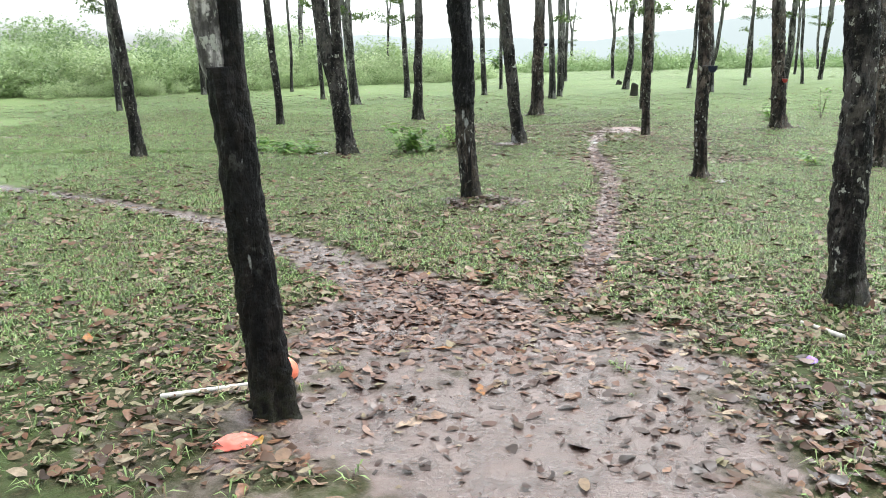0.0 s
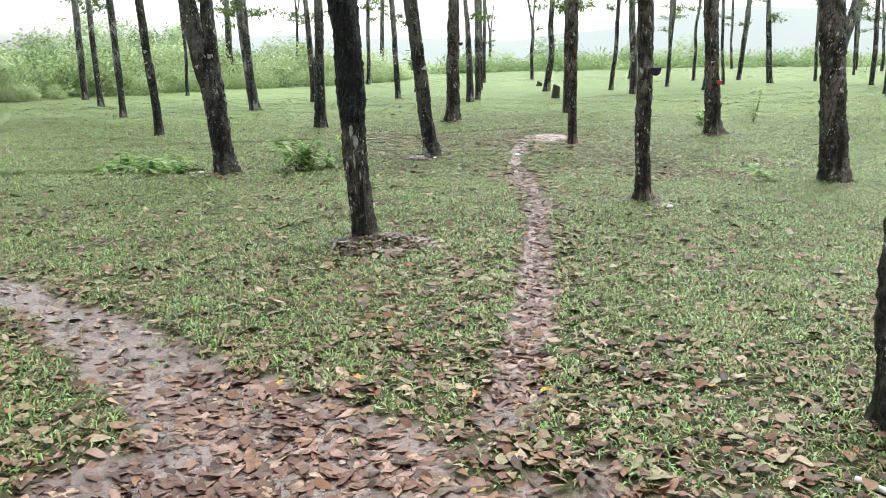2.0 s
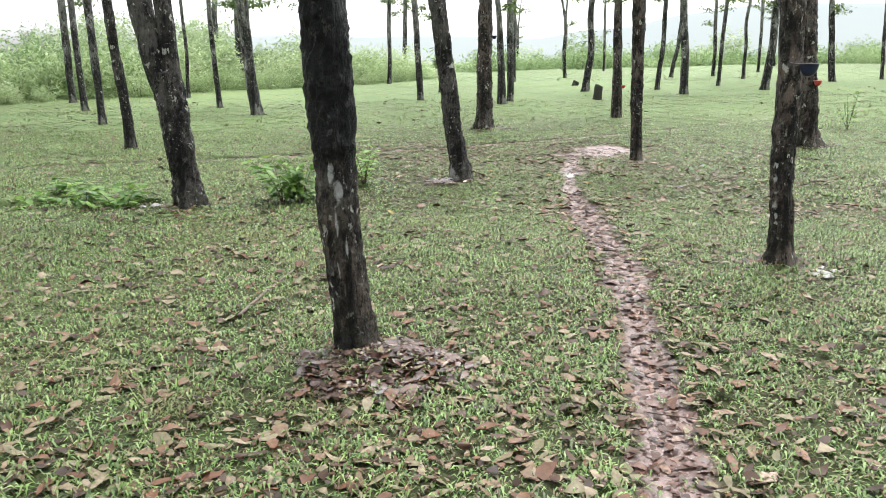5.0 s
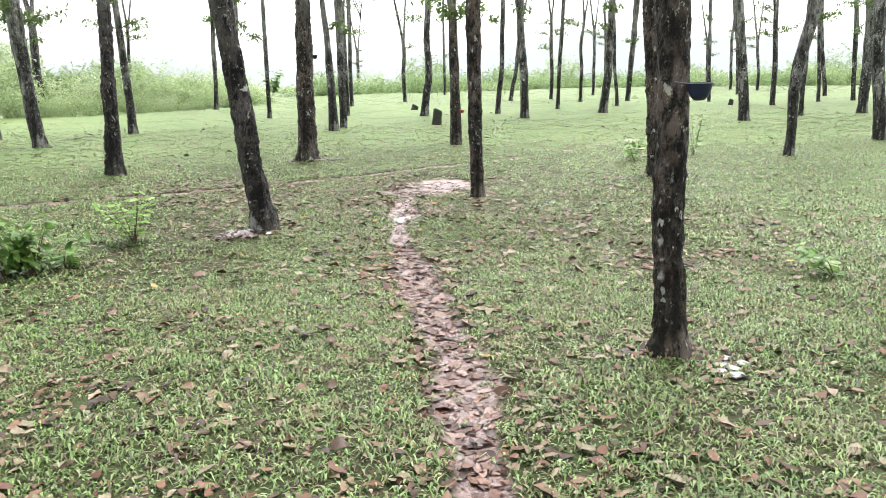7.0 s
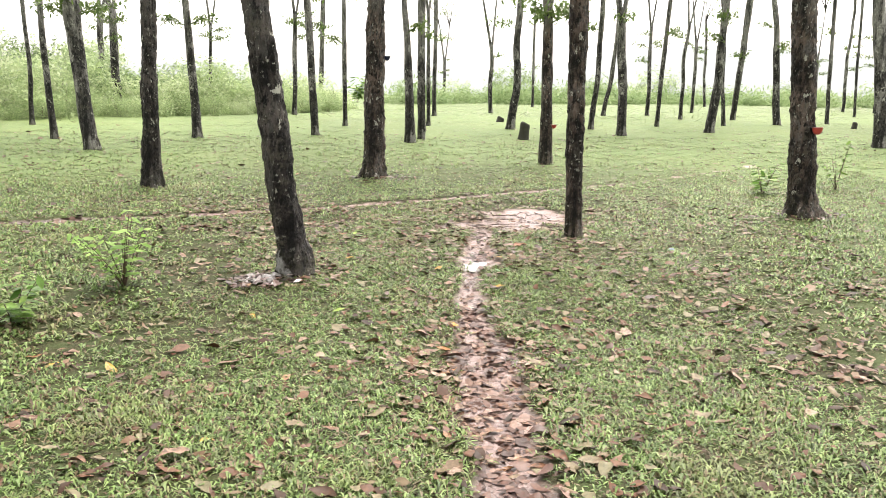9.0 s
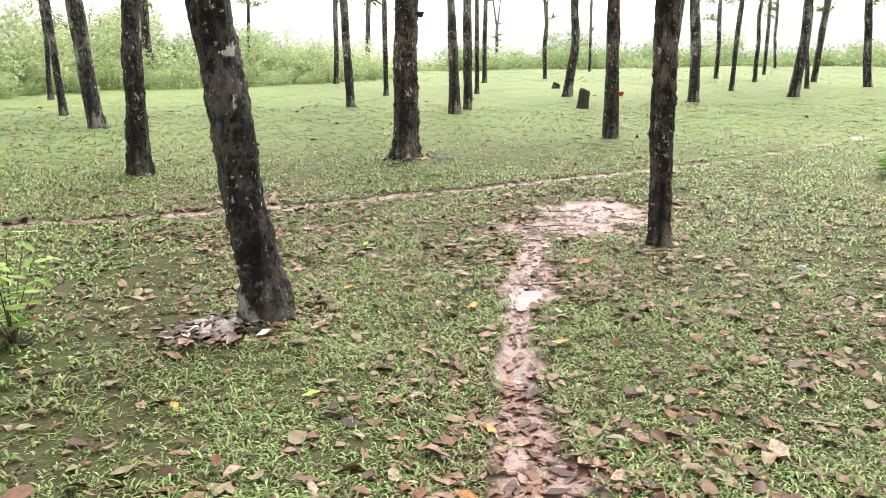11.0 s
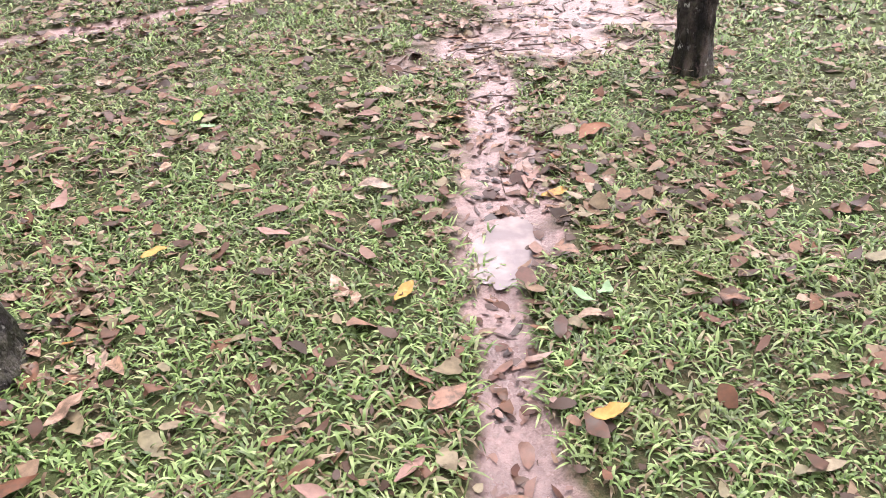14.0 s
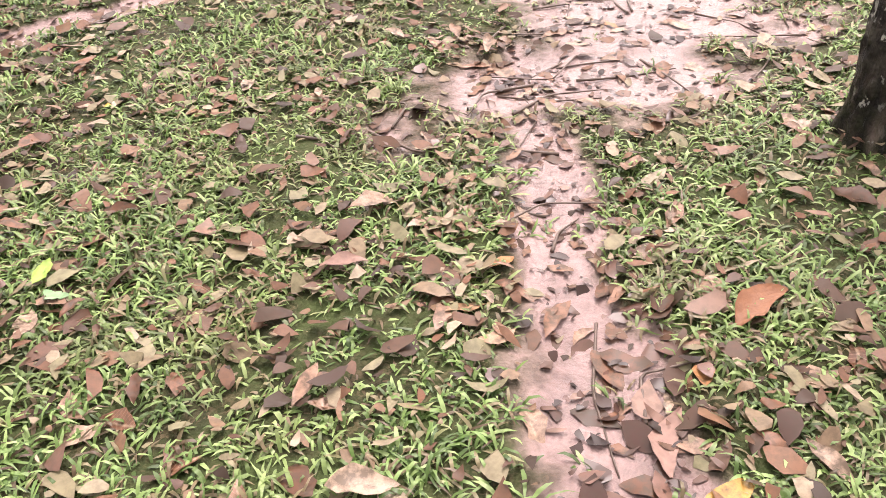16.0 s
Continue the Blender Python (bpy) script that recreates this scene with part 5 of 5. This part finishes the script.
litter("leaf_scraps", 9000, 0.6, 3.4, 1.8, 4.4, 0.10, lambda x, y: np.clip(1.6 * blob(x, y, 1.75, 3.0, 1.0, 0.9) - 0.6, 0, 1) * (0.3 + 0.7 * drift(x, y, 121)), 0.012, 420, "dark rotting leaf scraps beside bare clay", torn=True, material=DEBRIS_MAT)
litter("leaf_litter", 7000, -3.0, 3.0, 3.2, 7.6, 0.115, lambda x, y: np.clip(1.5 * blob(x, y, 0.1, 4.8, 2.0, 1.3) - 0.5, 0, 1) * 0.2, 0.004, 409, WET_LEAVES)
litter("leaf_scraps", 6000, 1.9, 4.3, 15.0, 18.6, 0.06, lambda x, y: np.clip((mud_at(x, y) - 0.3) * 1.6, 0, 1) * (0.4 + 0.6 * lattice(x * 2.2, y * 2.2, 9)), 0.01, 405, "trodden dark leaf scraps pressed into wet clay", torn=True, material=DEBRIS_MAT)
litter("leaf_scraps", 26000, -0.5, 4.0, 5.5, 17.2, 0.085, lambda x, y: np.clip((mud_at(x, y) - 0.3) * 1.6, 0, 1) * np.clip(16.6 - y, 0.5, 1), 0.012, 406, "trodden brown leaf scraps pressed into wet clay", torn=True, material=TRAIL_MAT)
litter("leaf_scraps", 19000, -0.6, 1.6, 8.0, 9.8, 0.085, lambda x, y: np.clip(1.5 * blob(x, y, 0.34, 8.88, 0.42, 0.38) - 0.55, 0, 1) * np.clip(1.8 * lattice(x * 5, y * 5, 14) - 0.1, 0, 1), 0.02, 413, "dark reddish leaf scraps heaped at a trunk foot", torn=True, material=DEBRIS_MAT)
litter("leaf_litter", 800, -0.6, 1.6, 8.2, 9.8, 0.10, lambda x, y: np.clip(1.6 * blob(x, y, 0.62, 8.95, 0.40, 0.32) - 0.55, 0, 1) * 0.6, 0.014, 414, WET_LEAVES)
litter("leaf_litter", 5200, -2.4, 2.0, 3.2, 6.4, 0.125, lambda x, y: np.clip((mud_at(x, y) - 0.4) * 4, 0, 1) * np.clip(1.7 * blob(x, y, -0.05, 5.0, 1.7, 1.0) - 0.5, 0, 1) * 0.55, 0.008, 421, WET_LEAVES, material=TRAIL_MAT)
litter("leaf_scraps", 9000, -2.6, 2.0, 2.6, 7.0, 0.10, lambda x, y: np.clip((mud_at(x, y) - 0.4) * 4, 0, 1) * np.clip(1.5 * blob(x, y, -0.05, 4.85, 2.0, 1.25) - 0.4, 0, 1) * 0.6, 0.008, 422, "trodden brown leaf scraps pressed into wet clay", torn=True, material=TRAIL_MAT)
litter("leaf_litter", 15000, 0.6, 3.0, 5.4, 14.6, 0.11, lambda x, y: np.clip((mud_at(x, y) - 0.4) * 4, 0, 1) * 0.42, 0.008, 423, WET_LEAVES, material=TRAIL_MAT)


def twigs(n, x0, x1, y0, y1, keep, seed):
    rng = np.random.default_rng(seed)
    x, y = spread(rng, n, x0, x1, y0, y1, keep)
    for px, py in zip(x, y):
        a, L, b = rng.uniform(0, 6.28), rng.uniform(0.12, 0.42), rng.normal(0, 0.06)
        c, s = math.cos(a), math.sin(a)
        stick("twig", [(px, py), (px + c * L * 0.5 - s * b, py + s * L * 0.5 + c * b), (px + c * L, py + s * L)], rng.uniform(0.003, 0.006), 0.002, TWIG_MAT, "thin dark wet twig lying on the ground", "twig", "twigs on the trail")


# dark scraps added along the ditch to stand for shade under its lip
litter("leaf_scraps", 9000, -9.5, -2.0, 12.8, 14.8, 0.09, lambda x, y: np.clip(ditch_at(x, y) * 1.3, 0, 1), 0.02, 411, "dark leaf scraps put in a shallow ditch for its shade", 0.5, DEBRIS_MAT)
litter("leaf_scraps", 2600, -0.1, 1.6, 14.6, 15.9, 0.08, lambda x, y: np.clip(1.7 * blob(x, y, 0.87, 15.22, 0.28, 0.2) - 0.6, 0, 1), 0.012, 415, "dark wet leaf scraps heaped beside a trunk foot", torn=True, material=DEBRIS_MAT)
litter("leaf_litter", 420, 0.2, 1.4, 14.8, 15.7, 0.12, lambda x, y: np.clip(1.7 * blob(x, y, 0.88, 15.2, 0.24, 0.18) - 0.5, 0, 1), 0.02, 416, WET_LEAVES, material=WASHED_MAT)
litter("leaf_scraps", 60000, -12.0, 8.0, 14.8, 22.5, 0.10, lambda x, y: np.clip(1.6 * near_line(x, y, CROSS, [w * 2.2 for w in CROSS_W]) - 0.7, 0, 1) * np.clip(0.75 - 0.09 * x, 0.25, 1), 0.012, 417, "brown leaf scraps along a narrow foot track", torn=True, material=SCRAP_MAT)
litter("leaf_scraps", 3000, 6.2, 8.0, 17.3, 19.0, 0.09, lambda x, y: np.clip(1.7 * blob(x, y, 7.15, 18.05, 0.42, 0.32) - 0.6, 0, 1), 0.014, 424, "dark wet leaf scraps heaped round a trunk foot", torn=True, material=DEBRIS_MAT)
litter("leaf_scraps", 2600, 1.2, 3.2, 20.8, 22.4, 0.09, lambda x, y: np.clip(1.7 * blob(x, y, 2.15, 21.55, 0.45, 0.3) - 0.6, 0, 1), 0.014, 425, "dark wet leaf scraps heaped round a trunk foot", torn=True, material=DEBRIS_MAT)
twigs(220, 2.2, 4.2, 16.2, 18.6, lambda x, y: mud_at(x, y) * 0.5, 501)
twigs(120, 0.2, 4.5, 6, 17, lambda x, y: 0.05 + 0.25 * litter_at(x, y), 502)


def grass(name, n, x0, x1, y0, y1, length, width, keep, seed, make="kite", feather=1.6, per=6):
    """Short arching blades in rosettes: a curved strip of seven vertices each, a kite of four, or a spike of three."""
    rng = np.random.default_rng(seed)

    def feathered(x, y):
        d = np.minimum(np.minimum(x - x0, x1 - x), np.minimum(y - y0, y1 - y))
        return keep(x, y) * np.clip(d / feather - 0.6 * lattice(x * 0.9, y * 0.9, seed), 0, 1)

    x, y = spread(rng, n, x0, x1, y0, y1, feathered)
    per = 1 if make == "spike" else per
    m = len(x)
    x, y = np.repeat(x, per) + rng.normal(0, 0.010, m * per), np.repeat(y, per) + rng.normal(0, 0.010, m * per)
    c = len(x)
    z = ground_z(x, y) - 0.004
    a = np.repeat(rng.uniform(0, 6.28, m), per) + np.tile(np.arange(per) * 6.28 / per, m) + rng.normal(0, 0.5, c)
    tuft = 0.6 + 0.8 * lattice(x * 3.1, y * 3.1, 71)
    L = length * rng.uniform(0.5, 1.4, c) * tuft
    w = width * rng.uniform(0.6, 1.3, c) * 0.5
    rise = rng.uniform(0.1, 0.4, c) if make == "spike" else rng.uniform(0.18, 0.9, c)
    dx, dy = np.cos(a), np.sin(a)
    out = L * np.sqrt(1 - rise ** 2 * 0.8)
    up = L * rise * 0.75
    tip = rng.uniform(0.1, 0.95, c)
    if make == "strip":
        bend = rng.normal(0, 0.22, c) * L
        droop = 1 + 1.3 * (1 - tip)
        cols = []
        for t, wide in ((0.0, 0.5), (0.34, 1.0), (0.70, 0.78), (1.0, 0.0)):
            px, py = x + dx * out * t - dy * bend * t * t, y + dy * out * t + dx * bend * t * t
            pz = z + up * (droop * 1.5 * t * (1 - t * 0.62) + (tip - 0.57 * droop) * t * t)
            for side in ((-1, 1) if wide else (0,)):
                cols.append(np.stack((px - dy * w * wide * side, py + dx * w * wide * side, pz), -1))
        v = np.stack(cols, 1).reshape(-1, 3)
        o = 7 * np.arange(c)[:, None]
        faces = [np.vstack((np.array([0, 1, 3, 2]) + o, np.array([2, 3, 5, 4]) + o)), np.array([4, 5, 6]) + o]
    elif make == "spike":
        ox, oy = -dy * w, dx * w
        v = np.stack((np.stack((x - ox, y - oy, z), -1), np.stack((x + ox, y + oy, z), -1), np.stack((x + dx * out, y + dy * out, z + up), -1)), 1).reshape(-1, 3)
        faces = np.arange(3 * c).reshape(-1, 3)
    else:
        ox, oy = -dy * w, dx * w
        mx, my, mz = x + dx * out * 0.45, y + dy * out * 0.45, z + up
        v = np.stack((np.stack((x, y, z), -1), np.stack((mx + ox, my + oy, mz), -1), np.stack((x + dx * out, y + dy * out, z + up * tip), -1), np.stack((mx - ox, my - oy, mz), -1)), 1).reshape(-1, 3)
        faces = np.arange(4 * c).reshape(-1, 4)
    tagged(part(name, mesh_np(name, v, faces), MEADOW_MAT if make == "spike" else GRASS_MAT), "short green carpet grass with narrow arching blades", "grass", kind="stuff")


def turf_keep(x, y):
    m = mud_at(x, y)
    bare = 0.5 + 0.5 * np.clip(lattice(x * 1.7, y * 1.7, 81) * 0.9 + lattice(x * 5, y * 5, 82) * 0.9 - 0.35, 0, 1)
    strays = 0.35 * (lattice(x * 7, y * 7, 83) > 0.8) * (y > 5)
    return np.maximum(np.clip((0.56 - m) * 3.5, 0, 1), strays * (m < 0.93)) * bare * np.clip(1 - 1.7 * ditch_at(x, y), 0, 1) * np.clip(1.2 - 0.4 * litter_at(x, y), 0.3, 1)


open_turf = lambda x, y: np.clip((0.5 - mud_at(x, y)) * 5, 0, 1) * (0.4 + 0.6 * lattice(x * 1.3, y * 1.3, 91)) * (1 - ditch_at(x, y))
grass("grass", 82000, -0.6, 5.4, 10.9, 19.6, 0.050, 0.0078, turf_keep, 601, "strip", per=5)
grass("grass", 172000, -5.8, 8.2, 2.6, 14.2, 0.054, 0.0102, turf_keep, 602, per=4)
grass("grass", 72000, -11.0, 1.2, 10.6, 22.5, 0.056, 0.018, turf_keep, 603, per=5)
grass("grass", 58000, 3.8, 15.0, 10.6, 22.5, 0.056, 0.018, turf_keep, 604, per=5)
grass("grass", 16000, 0.0, 6.0, 17.6, 22.5, 0.054, 0.016, turf_keep, 611, per=5)
grass("grass", 12000, -5.0, 6.0, -2.0, 4.6, 0.07, 0.009, turf_keep, 605)
grass("grass", 18000, -13.0, -3.6, 2.6, 12.6, 0.075, 0.011, turf_keep, 608)
grass("grass", 16000, 6.0, 15.0, 2.6, 12.6, 0.075, 0.011, turf_keep, 609)
grass("grass", 50000, -14.0, 20.0, 18.0, 32.0, 0.050, 0.024, lambda x, y: open_turf(x, y) * np.clip((34 - y) / 12, 0, 1), 610, per=4)
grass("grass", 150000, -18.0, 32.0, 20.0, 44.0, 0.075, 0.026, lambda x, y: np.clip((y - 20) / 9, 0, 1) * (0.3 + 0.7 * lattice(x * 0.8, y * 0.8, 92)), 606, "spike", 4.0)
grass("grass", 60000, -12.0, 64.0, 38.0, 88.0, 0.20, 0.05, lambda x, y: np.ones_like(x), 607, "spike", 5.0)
